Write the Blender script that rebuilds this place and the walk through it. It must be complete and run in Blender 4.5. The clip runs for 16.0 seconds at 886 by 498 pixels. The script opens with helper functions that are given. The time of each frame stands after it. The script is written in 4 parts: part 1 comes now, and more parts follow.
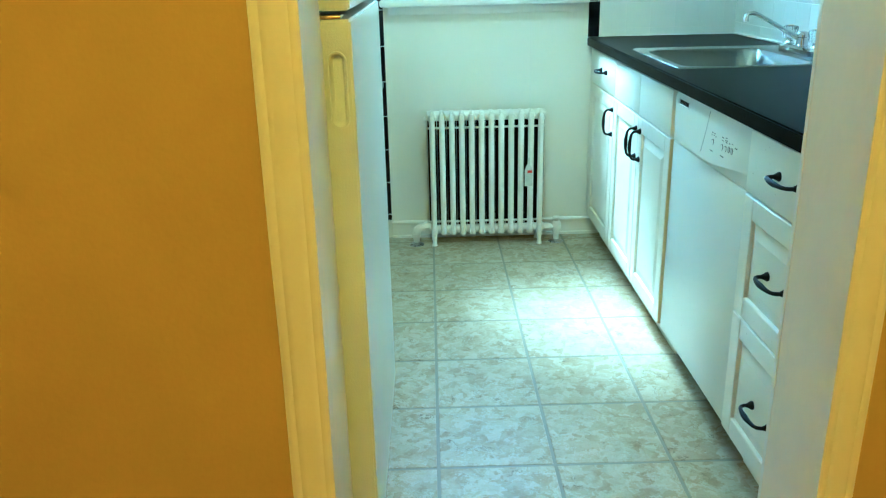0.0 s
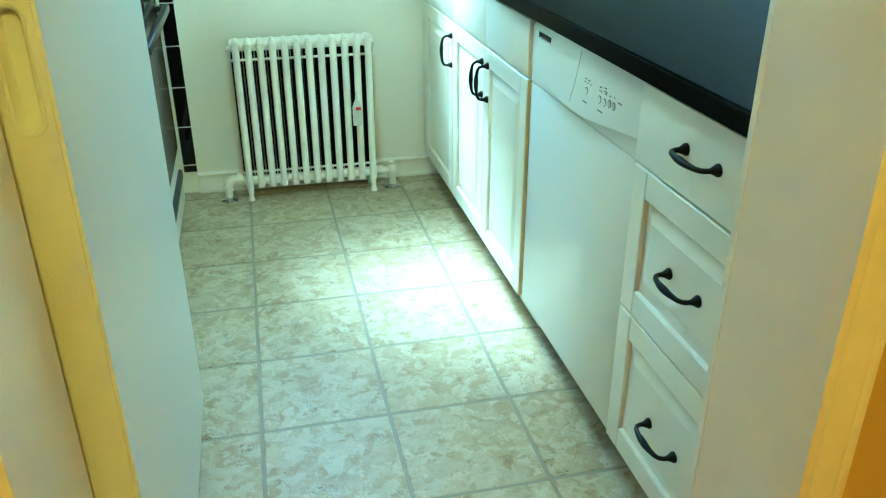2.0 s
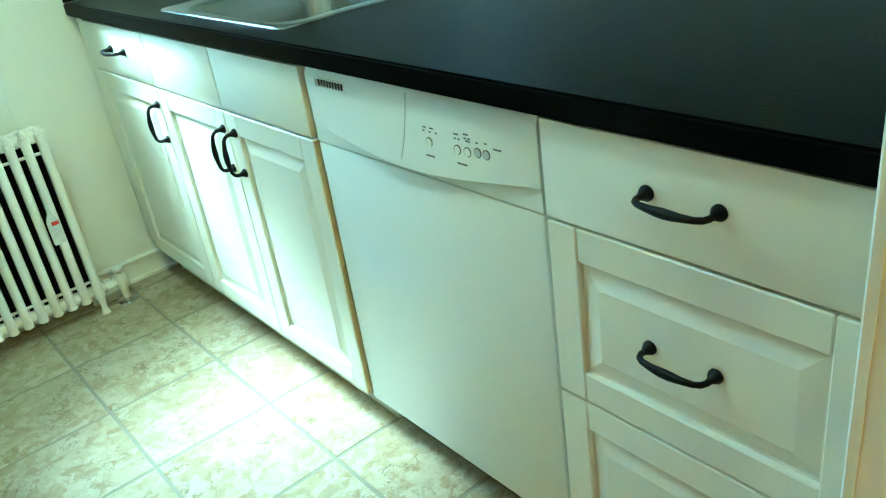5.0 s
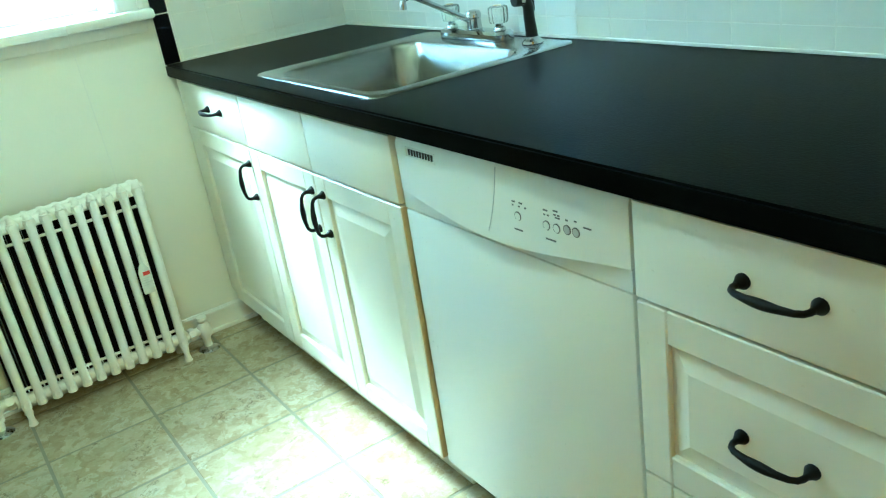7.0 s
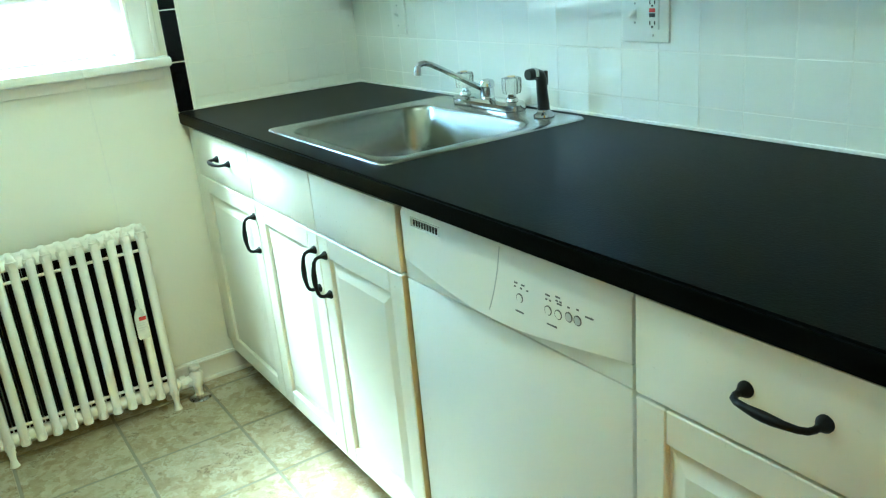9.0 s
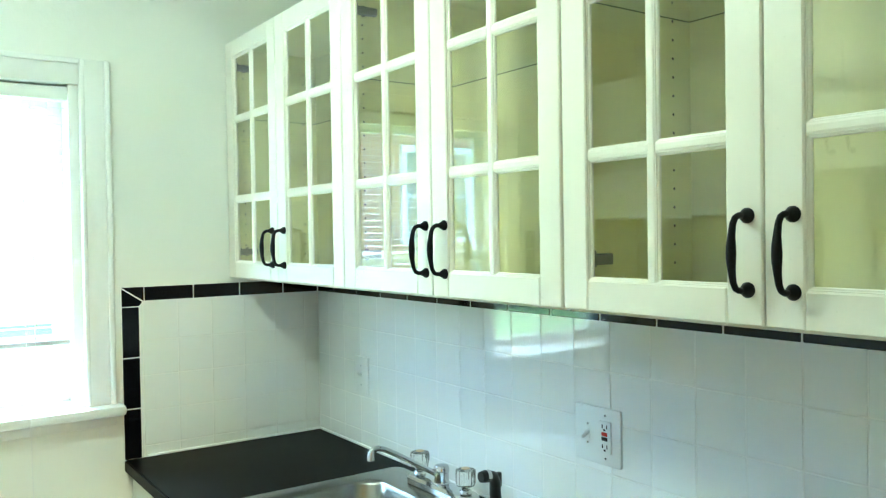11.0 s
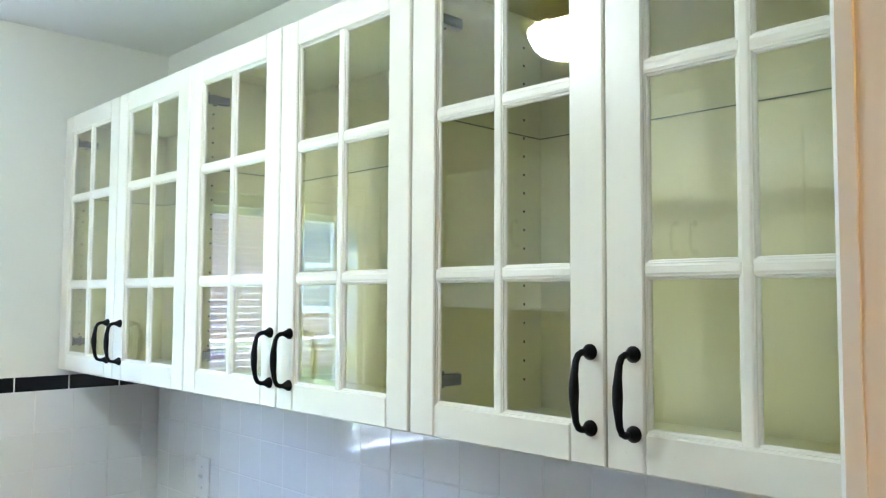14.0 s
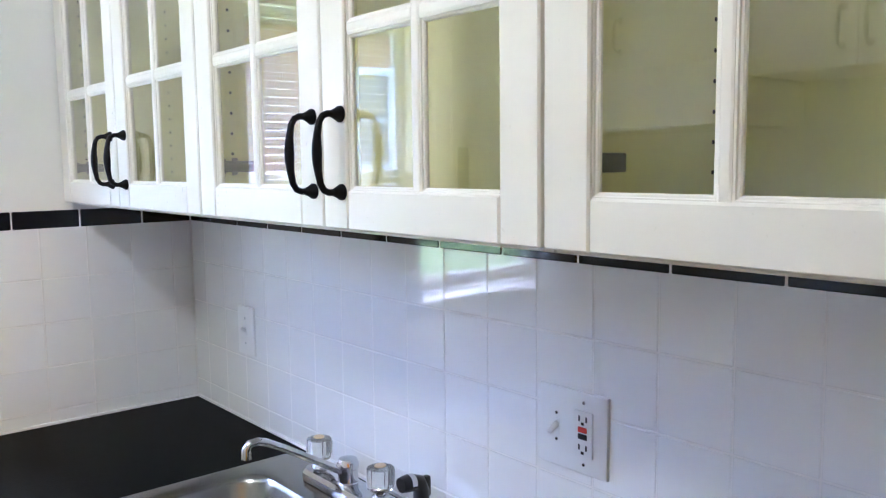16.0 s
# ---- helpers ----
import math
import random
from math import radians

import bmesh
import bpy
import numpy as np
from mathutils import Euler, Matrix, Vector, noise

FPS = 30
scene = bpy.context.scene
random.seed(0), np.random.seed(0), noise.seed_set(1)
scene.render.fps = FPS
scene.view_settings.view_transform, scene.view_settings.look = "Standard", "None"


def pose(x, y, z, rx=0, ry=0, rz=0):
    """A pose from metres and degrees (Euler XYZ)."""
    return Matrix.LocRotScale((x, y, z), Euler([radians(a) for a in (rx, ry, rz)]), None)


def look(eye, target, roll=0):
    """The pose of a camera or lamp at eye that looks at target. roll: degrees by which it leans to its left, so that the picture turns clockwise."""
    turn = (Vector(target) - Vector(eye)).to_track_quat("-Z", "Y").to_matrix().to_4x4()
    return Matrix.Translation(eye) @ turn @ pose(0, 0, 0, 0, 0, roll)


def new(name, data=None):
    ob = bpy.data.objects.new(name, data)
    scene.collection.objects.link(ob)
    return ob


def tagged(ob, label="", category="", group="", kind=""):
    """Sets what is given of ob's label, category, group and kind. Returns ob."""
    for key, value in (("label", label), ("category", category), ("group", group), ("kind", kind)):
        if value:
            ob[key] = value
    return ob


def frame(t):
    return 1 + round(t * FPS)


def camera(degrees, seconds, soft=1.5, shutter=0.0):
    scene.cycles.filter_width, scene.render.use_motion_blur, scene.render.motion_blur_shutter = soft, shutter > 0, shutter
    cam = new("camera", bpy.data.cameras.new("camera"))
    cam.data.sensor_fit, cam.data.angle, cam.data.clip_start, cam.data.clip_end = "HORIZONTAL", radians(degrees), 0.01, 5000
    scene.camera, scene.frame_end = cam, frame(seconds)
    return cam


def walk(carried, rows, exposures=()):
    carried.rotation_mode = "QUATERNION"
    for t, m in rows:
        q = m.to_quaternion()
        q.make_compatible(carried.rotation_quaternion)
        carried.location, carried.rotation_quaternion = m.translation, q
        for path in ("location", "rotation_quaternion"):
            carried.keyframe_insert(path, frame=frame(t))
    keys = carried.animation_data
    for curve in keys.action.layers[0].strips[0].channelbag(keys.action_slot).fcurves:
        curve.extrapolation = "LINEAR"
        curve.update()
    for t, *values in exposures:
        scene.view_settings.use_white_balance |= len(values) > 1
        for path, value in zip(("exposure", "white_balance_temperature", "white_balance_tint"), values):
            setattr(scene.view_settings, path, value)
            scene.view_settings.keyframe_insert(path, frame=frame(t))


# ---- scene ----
cam = camera(57.2, 16.0, soft=1.2)
PATH = [
    (0, (0.828, 0.531, 1.239), (0.848, 2.418, 0.577), -1.3),
    (0.5, (0.917, 0.686, 1.247), (1.008, 2.567, 0.575), -3.3),
    (1, (0.985, 0.793, 1.236), (1.042, 2.664, 0.531), -4.0),
    (1.5, (0.975, 0.889, 1.216), (1.148, 2.726, 0.445), -2.9),
    (2, (0.894, 1.051, 1.23), (1.299, 2.802, 0.355), -0.1),
    (2.5, (0.889, 1.184, 1.219), (1.417, 2.891, 0.319), -1.1),
    (3, (0.969, 1.372, 1.215), (1.52, 3.061, 0.297), -4.6),
    (3.5, (0.979, 1.473, 1.216), (1.707, 3.089, 0.289), -4.7),
    (3.7, (0.945, 1.511, 1.216), (1.808, 3.057, 0.285), -3.9),
    (5.8, (0.819, 1.618, 1.237), (1.895, 3.054, 0.352), -9.2),
    (6, (0.821, 1.621, 1.244), (1.877, 3.084, 0.381), -9.2),
    (6.5, (0.811, 1.621, 1.256), (1.806, 3.159, 0.453), -9.1),
    (7, (0.809, 1.624, 1.263), (1.782, 3.188, 0.485), -8.7),
    (7.5, (0.81, 1.627, 1.281), (1.796, 3.199, 0.534), -8.0),
    (8, (0.803, 1.627, 1.278), (1.785, 3.215, 0.562), -7.0),
    (8.2, (0.799, 1.625, 1.268), (1.765, 3.201, 0.507), -6.6),
    (10.3, (0.924, 1.694, 1.465), (2.02, 3.341, 1.171), -1.8),
    (10.5, (0.93, 1.693, 1.501), (2.029, 3.348, 1.271), -1.5),
    (11, (0.934, 1.675, 1.588), (2.075, 3.318, 1.553), -0.9),
    (11.5, (0.946, 1.663, 1.646), (2.165, 3.244, 1.77), -0.7),
    (12, (0.951, 1.661, 1.677), (2.211, 3.203, 1.861), -0.6),
    (12.5, (0.948, 1.67, 1.705), (2.216, 3.196, 1.959), -0.6),
    (13, (0.95, 1.67, 1.701), (2.26, 3.154, 1.985), 0.3),
    (13.5, (0.955, 1.673, 1.686), (2.316, 3.122, 1.909), 0.7),
    (14, (0.996, 1.695, 1.674), (2.385, 3.129, 1.798), 0.3),
    (14.5, (1.109, 1.747, 1.677), (2.404, 3.268, 1.775), -0.6),
    (15, (1.221, 1.797, 1.649), (2.342, 3.453, 1.686), -0.1),
    (15.5, (1.278, 1.934, 1.592), (2.346, 3.622, 1.48), 0.3),
    (16, (1.305, 2.147, 1.544), (2.584, 3.67, 1.334), -0.7),
]
EXPOSURES = [(0.0, 5.13, 3760, -32), (1.0, 5.15, 3960, -31), (3.0, 5.07, 4180, -41), (5.0, 5.05, 4360, -39), (8.0, 5.05, 4600, -33), (10.5, 5.12, 4930, -18), (12.5, 4.88, 4970, 1), (13.5, 4.88, 4900, 10), (14.5, 4.86, 4860, 20), (16.0, 4.83, 5010, 28)]
walk(cam, [(t, look(eye, target, roll)) for t, eye, target, roll in PATH], EXPOSURES)

# ---- world and light ----
SUN_WAY = Vector((0.52, -1.0, -1.77)).normalized()
world = bpy.data.worlds.new("sky")
scene.world = world
world.use_nodes = True
wn = world.node_tree.nodes
sky = wn.new("ShaderNodeTexSky")
sky.sky_type, sky.sun_disc = "NISHITA", False
sky.sun_elevation = math.asin(-SUN_WAY.z)
sky.sun_rotation = math.atan2(-SUN_WAY.x, -SUN_WAY.y)
wn["Background"].inputs["Strength"].default_value = 0.15
world.node_tree.links.new(sky.outputs[0], wn["Background"].inputs["Color"])
sun = new("sun", bpy.data.lights.new("sun", "SUN"))
sun.data.energy, sun.data.angle, sun.data.color = 2.75, radians(26), (1.0, 0.97, 0.93)
sun.matrix_world = look((0, 0, 8), Vector((0, 0, 8)) + SUN_WAY)
hall_bulb = new("hall_bulb", bpy.data.lights.new("hall_bulb", "POINT"))
hall_bulb.data.energy, hall_bulb.data.color, hall_bulb.data.shadow_soft_size = 2.9, (1.0, 0.56, 0.07), 0.12
hall_bulb.location = (1.05, -0.2, 2.38)


# ---- materials ----
def material(name, colour, rough=0.5, metal=0.0, vary=0.06, scale=3.0, bump=0.0, bump_scale=60.0, spec=0.5, coat=0.0, piece=0.0):
    """A painted or plain surface: two scales of variation, fine relief, uneven gloss."""
    m = bpy.data.materials.new(name)
    m.use_nodes = True
    n, l = m.node_tree.nodes, m.node_tree.links
    b = n["Principled BSDF"]
    b.inputs["Metallic"].default_value = metal
    b.inputs["Specular IOR Level"].default_value = spec
    b.inputs["Coat Weight"].default_value = coat
    tc = n.new("ShaderNodeTexCoord")
    geo = n.new("ShaderNodeNewGeometry")
    big, fine = n.new("ShaderNodeTexNoise"), n.new("ShaderNodeTexNoise")
    big.inputs["Scale"].default_value, fine.inputs["Scale"].default_value = scale, bump_scale
    big.inputs["Detail"].default_value, fine.inputs["Detail"].default_value = 4, 3
    l.new(geo.outputs["Position"], big.inputs["Vector"])
    l.new(geo.outputs["Position"], fine.inputs["Vector"])
    mix = n.new("ShaderNodeMix")
    mix.data_type = "RGBA"
    mix.inputs["A"].default_value = (*[c * (1 - vary) for c in colour], 1)
    mix.inputs["B"].default_value = (*[min(1, c * (1 + vary)) for c in colour], 1)
    l.new(big.outputs["Fac"], mix.inputs["Factor"])
    out = mix.outputs["Result"]
    if piece:
        info, hsv, ramp = n.new("ShaderNodeObjectInfo"), n.new("ShaderNodeHueSaturation"), n.new("ShaderNodeMapRange")
        ramp.inputs["To Min"].default_value, ramp.inputs["To Max"].default_value = 1 - piece, 1 + piece
        l.new(info.outputs["Random"], ramp.inputs["Value"])
        l.new(ramp.outputs["Result"], hsv.inputs["Value"])
        l.new(out, hsv.inputs["Color"])
        out = hsv.outputs["Color"]
    l.new(out, b.inputs["Base Color"])
    rr = n.new("ShaderNodeMapRange")
    rr.inputs["To Min"].default_value, rr.inputs["To Max"].default_value = max(0.02, rough * 0.8), min(1, rough * 1.2)
    l.new(fine.outputs["Fac"], rr.inputs["Value"])
    l.new(rr.outputs["Result"], b.inputs["Roughness"])
    if bump:
        bp = n.new("ShaderNodeBump")
        bp.inputs["Strength"].default_value, bp.inputs["Distance"].default_value = bump, 0.002
        l.new(fine.outputs["Fac"], bp.inputs["Height"])
        l.new(bp.outputs["Normal"], b.inputs["Normal"])
    return m


def glass(name, colour=(1, 1, 1), rough=0.0, thin=True, most=1.0):
    m = bpy.data.materials.new(name)
    m.use_nodes = True
    n, l = m.node_tree.nodes, m.node_tree.links
    if not thin:
        b = n["Principled BSDF"]
        b.inputs["Transmission Weight"].default_value, b.inputs["Roughness"].default_value = 1.0, rough
        b.inputs["Base Color"].default_value, b.inputs["IOR"].default_value = (*colour, 1), 1.49
        return m
    n.remove(n["Principled BSDF"])
    tr, gl, mx, lw = n.new("ShaderNodeBsdfTransparent"), n.new("ShaderNodeBsdfGlossy"), n.new("ShaderNodeMixShader"), n.new("ShaderNodeLayerWeight")
    power, ramp = n.new("ShaderNodeMath"), n.new("ShaderNodeMapRange")
    power.operation, power.inputs[1].default_value = "POWER", 4.0
    ramp.inputs["To Min"].default_value, ramp.inputs["To Max"].default_value = 0.06 * most, most
    tr.inputs["Color"].default_value = (*colour, 1)
    gl.inputs["Roughness"].default_value = rough
    lw.inputs["Blend"].default_value = 0.5
    l.new(lw.outputs["Facing"], power.inputs[0]), l.new(power.outputs[0], ramp.inputs["Value"])
    l.new(ramp.outputs["Result"], mx.inputs[0]), l.new(tr.outputs[0], mx.inputs[1]), l.new(gl.outputs[0], mx.inputs[2])
    l.new(mx.outputs[0], n["Material Output"].inputs["Surface"])
    return m


def emitter(name, colour, strength):
    m = bpy.data.materials.new(name)
    m.use_nodes = True
    b = m.node_tree.nodes["Principled BSDF"]
    b.inputs["Base Color"].default_value = (*colour, 1)
    b.inputs["Emission Color"].default_value, b.inputs["Emission Strength"].default_value = (*colour, 1), strength
    b.inputs["Roughness"].default_value = 0.3
    return m


def stone_vinyl(name):
    """Beige stone-look vinyl: clouded ground, pale flakes and dark crushed veins, turned differently on each tile."""
    m = bpy.data.materials.new(name)
    m.use_nodes = True
    n, l = m.node_tree.nodes, m.node_tree.links
    b = n["Principled BSDF"]
    geo, info, add = n.new("ShaderNodeNewGeometry"), n.new("ShaderNodeObjectInfo"), n.new("ShaderNodeVectorMath")
    add.operation = "MULTIPLY_ADD"
    l.new(info.outputs["Random"], add.inputs[0])
    add.inputs[1].default_value = (37, 53, 11)
    l.new(geo.outputs["Position"], add.inputs[2])
    warp = n.new("ShaderNodeTexNoise")
    warp.inputs["Scale"].default_value, warp.inputs["Detail"].default_value, warp.inputs["Roughness"].default_value = 13, 6, 0.62
    l.new(add.outputs[0], warp.inputs["Vector"])
    bend = n.new("ShaderNodeVectorMath")
    bend.operation = "MULTIPLY_ADD"
    bend.inputs[1].default_value = (0.16, 0.16, 0.16)
    l.new(warp.outputs["Color"], bend.inputs[0])
    l.new(add.outputs[0], bend.inputs[2])

    def ramp(source, *stops):
        r = n.new("ShaderNodeValToRGB")
        e = r.color_ramp.elements
        e[0].position, e[0].color = stops[0][0], (*stops[0][1], 1)
        e[1].position, e[1].color = stops[-1][0], (*stops[-1][1], 1)
        for p, c in stops[1:-1]:
            e.new(p).color = (*c, 1)
        l.new(source, r.inputs["Fac"])
        return r.outputs["Color"]

    def blend(how, amount, a, c):
        k = n.new("ShaderNodeMix")
        k.data_type, k.blend_type = "RGBA", how
        if isinstance(amount, float):
            k.inputs["Factor"].default_value = amount
        else:
            l.new(amount, k.inputs["Factor"])
        l.new(a, k.inputs[6])
        if isinstance(c, tuple):
            k.inputs[7].default_value = (*c, 1)
        else:
            l.new(c, k.inputs[7])
        return k.outputs[2]

    def noise(vector, scale, detail, rough=0.6):
        t = n.new("ShaderNodeTexNoise")
        t.inputs["Scale"].default_value, t.inputs["Detail"].default_value, t.inputs["Roughness"].default_value = scale, detail, rough
        l.new(vector, t.inputs["Vector"])
        return t.outputs["Fac"]

    vein = n.new("ShaderNodeTexNoise")
    vein.inputs["Scale"].default_value, vein.inputs["Detail"].default_value, vein.inputs["Roughness"].default_value = 24, 8, 0.66
    l.new(bend.outputs[0], vein.inputs["Vector"])
    ground = ramp(vein.outputs["Fac"], (0.30, (0.226, 0.167, 0.084)), (0.42, (0.325, 0.263, 0.150)), (0.50, (0.400, 0.344, 0.218)), (0.60, (0.438, 0.389, 0.268)), (0.72, (0.513, 0.474, 0.348)))
    chip = n.new("ShaderNodeTexVoronoi")
    chip.inputs["Scale"].default_value = 34
    l.new(bend.outputs[0], chip.inputs["Vector"])
    flakes = ramp(chip.outputs["Color"], (0.15, (0.249, 0.192, 0.101)), (0.45, (0.392, 0.340, 0.220)), (0.80, (0.528, 0.511, 0.415)))
    tone = blend("MIX", 0.46, ground, flakes)
    dark, pale, black, white = (0.151, 0.111, 0.056), (0.543, 0.533, 0.441), (0, 0, 0), (1, 1, 1)
    line = ramp(noise(bend.outputs[0], 10, 5), (0.484, black), (0.497, white), (0.503, white), (0.516, black))
    where = ramp(noise(add.outputs[0], 9, 3), (0.53, black), (0.62, white))
    tone = blend("MIX", blend("MULTIPLY", 1.0, line, where), tone, dark)
    rim = ramp(noise(bend.outputs[0], 15, 5), (0.470, black), (0.495, (0.7, 0.7, 0.7)), (0.520, black))
    spread = ramp(noise(add.outputs[0], 6, 3), (0.42, black), (0.58, white))
    tone = blend("MIX", blend("MULTIPLY", 1.0, rim, spread), tone, pale)
    l.new(tone, b.inputs["Base Color"])
    b.inputs["Roughness"].default_value, b.inputs["Specular IOR Level"].default_value = 0.40, 0.38
    bp = n.new("ShaderNodeBump")
    bp.inputs["Strength"].default_value, bp.inputs["Distance"].default_value = 0.2, 0.002
    l.new(vein.outputs["Fac"], bp.inputs["Height"])
    l.new(bp.outputs["Normal"], b.inputs["Normal"])
    return m


def brushed(name, colour, rough, stretch):
    m = material(name, colour, rough, 1.0, 0.05, 5.0)
    b = m.node_tree.nodes["Principled BSDF"]
    b.inputs["Anisotropic"].default_value = stretch
    return m


WALL = material("wall_paint", (0.80, 0.80, 0.74), 0.55, vary=0.03, bump=0.25, bump_scale=90)
CEIL = material("ceiling_paint", (0.78, 0.79, 0.78), 0.6, vary=0.03, bump=0.2)
OCHRE = material("ochre_wall_paint", (0.55, 0.350, 0.004), 0.55, vary=0.22, scale=1.6, bump=0.3, bump_scale=80, spec=0.22)
TRIM = material("cream_gloss_trim", (0.82, 0.74, 0.63), 0.35, vary=0.06, scale=9, bump=0.5, bump_scale=35)
TRIMW = material("white_gloss_trim", (0.80, 0.80, 0.77), 0.35, vary=0.03, scale=9, bump=0.35, bump_scale=40)
CAB = material("white_cabinet_lacquer", (0.81, 0.785, 0.675), 0.3, vary=0.015, bump=0.08, bump_scale=120)
CABIN = material("cream_cabinet_interior", (0.77, 0.75, 0.38), 0.5, vary=0.03)
EDGE = material("raw_cabinet_edge", (0.62, 0.53, 0.31), 0.6, vary=0.08, scale=20)
BLACKIRON = material("black_iron", (0.005, 0.005, 0.006), 0.45, 0.0, 0.2, 30, bump=0.25, bump_scale=200, spec=0.15)
LAMINATE = material("black_laminate", (0.0022, 0.0026, 0.0026), 0.33, vary=0.5, scale=9, spec=0.022, bump=0.18, bump_scale=260)
TILEW = material("white_glazed_tile", (0.83, 0.83, 0.80), 0.045, vary=0.02, scale=6, bump=0.03, bump_scale=14, piece=0.008)
TILEB = material("black_glazed_tile", (0.004, 0.004, 0.007), 0.08, vary=0.2, spec=0.35, bump=0.05, bump_scale=14)
GROUT = material("white_grout", (0.82, 0.81, 0.77), 0.8, vary=0.08, scale=25, bump=0.3, bump_scale=150)
CAULK = material("white_caulk", (0.86, 0.86, 0.85), 0.4, vary=0.03, scale=30)
FLOORT = stone_vinyl("stone_look_vinyl")
FLOORG = material("floor_joint", (0.265, 0.252, 0.195), 0.5, vary=0.12, scale=30)
DARK = material("dark_void", (0.01, 0.01, 0.01), 0.8)
WOOD = material("brown_floor_boards", (0.20, 0.11, 0.05), 0.4, vary=0.25, scale=8)
APPL = material("white_appliance_enamel", (0.775, 0.775, 0.715), 0.3, vary=0.015, bump=0.12, bump_scale=160)
FRIDGE = material("white_textured_enamel", (0.74, 0.75, 0.72), 0.36, vary=0.02, bump=0.4, bump_scale=330)
GASKET = material("dark_gasket", (0.03, 0.035, 0.045), 0.6)
OVENG = material("dark_oven_glass", (0.016, 0.016, 0.015), 0.25, vary=0.1)
PRINT = material("grey_print", (0.12, 0.12, 0.12), 0.5)
GREYPL = material("grey_plastic", (0.48, 0.49, 0.48), 0.4)
STEEL = brushed("brushed_steel", (0.34, 0.33, 0.30), 0.24, 0.5)
CHROME = material("chrome", (0.56, 0.56, 0.57), 0.07, 1.0, 0.02)
BRASS = material("aged_brass", (0.70, 0.52, 0.22), 0.25, 1.0, 0.08, 12)
RADI = material("white_radiator_enamel", (0.80, 0.80, 0.76), 0.35, vary=0.04, scale=12, bump=0.3, bump_scale=45)
# Shade between the radiator columns, put into the colour as near-black.
GAPSHADE = material("radiator_gap_shade", (0.004, 0.004, 0.004), 0.9, vary=0.3, scale=20, spec=0.1)
PLATE = material("white_switch_plastic", (0.78, 0.78, 0.75), 0.35, vary=0.01)
REDP = material("red_plastic", (0.55, 0.03, 0.02), 0.4)
TAGPL = material("cloudy_plastic", (0.62, 0.64, 0.62), 0.2, vary=0.12, scale=60)
CARD = material("white_card", (0.78, 0.78, 0.76), 0.6)
BLACKPL = material("black_plastic", (0.012, 0.012, 0.012), 0.3)
def brickwork(name):
    m = material(name, (0.4, 0.2, 0.15), 0.85, vary=0.2, bump=0.4)
    n, l = m.node_tree.nodes, m.node_tree.links
    geo, mp, br = n.new("ShaderNodeNewGeometry"), n.new("ShaderNodeMapping"), n.new("ShaderNodeTexBrick")
    mp.inputs["Rotation"].default_value = (radians(90), 0, 0)
    br.inputs["Scale"].default_value = 1.0
    br.inputs["Brick Width"].default_value, br.inputs["Row Height"].default_value, br.inputs["Mortar Size"].default_value = 0.21, 0.075, 0.006
    br.inputs["Color1"].default_value, br.inputs["Color2"].default_value = (0.40, 0.17, 0.12, 1), (0.28, 0.12, 0.09, 1)
    br.inputs["Mortar"].default_value = (0.5, 0.46, 0.40, 1)
    l.new(geo.outputs["Position"], mp.inputs["Vector"]), l.new(mp.outputs[0], br.inputs["Vector"])
    l.new(br.outputs["Color"], n["Principled BSDF"].inputs["Base Color"])
    return m


BRICKWORK = brickwork("red_brickwork")
GRASS = material("lawn_grass", (0.17, 0.26, 0.07), 0.9, vary=0.4, scale=4, bump=0.6, bump_scale=20)
ROOF = material("grey_shingle", (0.12, 0.12, 0.12), 0.9, vary=0.2, scale=9)
FARGLASS = material("far_window_glass", (0.10, 0.13, 0.16), 0.08)
CLEAR = glass("clear_glass")
SHELFG = glass("green_shelf_glass", (0.985, 0.995, 0.99), thin=True, most=0.15)
SHELFE = material("shelf_glass_edge", (0.10, 0.15, 0.08), 0.15)
TANCAP = material("yellowed_plastic", (0.55, 0.40, 0.22), 0.4, vary=0.1, scale=30)
ACRYLIC = glass("clear_acrylic", (0.96, 0.96, 0.93), 0.03, thin=False)
ACRYLIC.node_tree.nodes["Principled BSDF"].inputs["Transmission Weight"].default_value = 0.92
HINGE = material("dull_hinge_steel", (0.13, 0.13, 0.12), 0.35, 1.0, 0.1)
BOWL = emitter("lit_milk_glass", (1.0, 0.94, 0.71), 3.9)
SLAT = bpy.data.materials.new("white_blind_slat")
SLAT.use_nodes = True
_n, _l = SLAT.node_tree.nodes, SLAT.node_tree.links
_tr, _mx = _n.new("ShaderNodeBsdfTranslucent"), _n.new("ShaderNodeMixShader")
_n["Principled BSDF"].inputs["Base Color"].default_value = (0.82, 0.83, 0.82, 1)
_tr.inputs["Color"].default_value = (0.8, 0.85, 0.85, 1)
_mx.inputs[0].default_value = 0.6
_l.new(_n["Principled BSDF"].outputs[0], _mx.inputs[1]), _l.new(_tr.outputs[0], _mx.inputs[2])
_l.new(_mx.outputs[0], _n["Material Output"].inputs["Surface"])

# ---- building helpers ----
ORIGIN = {}


def box(bm, x0, x1, y0, y1, z0, z1, bevel=0.0):
    vs = [bm.verts.new((x, y, z)) for z in (z0, z1) for x, y in ((x0, y0), (x1, y0), (x1, y1), (x0, y1))]
    fs = [bm.faces.new([vs[i] for i in f]) for f in ((3, 2, 1, 0), (4, 5, 6, 7), (0, 1, 5, 4), (1, 2, 6, 5), (2, 3, 7, 6), (3, 0, 4, 7))]
    if bevel:
        es = list({e for f in fs for e in f.edges})
        bmesh.ops.bevel(bm, geom=es, offset=bevel, segments=2, affect="EDGES", profile=0.5)
    return bm


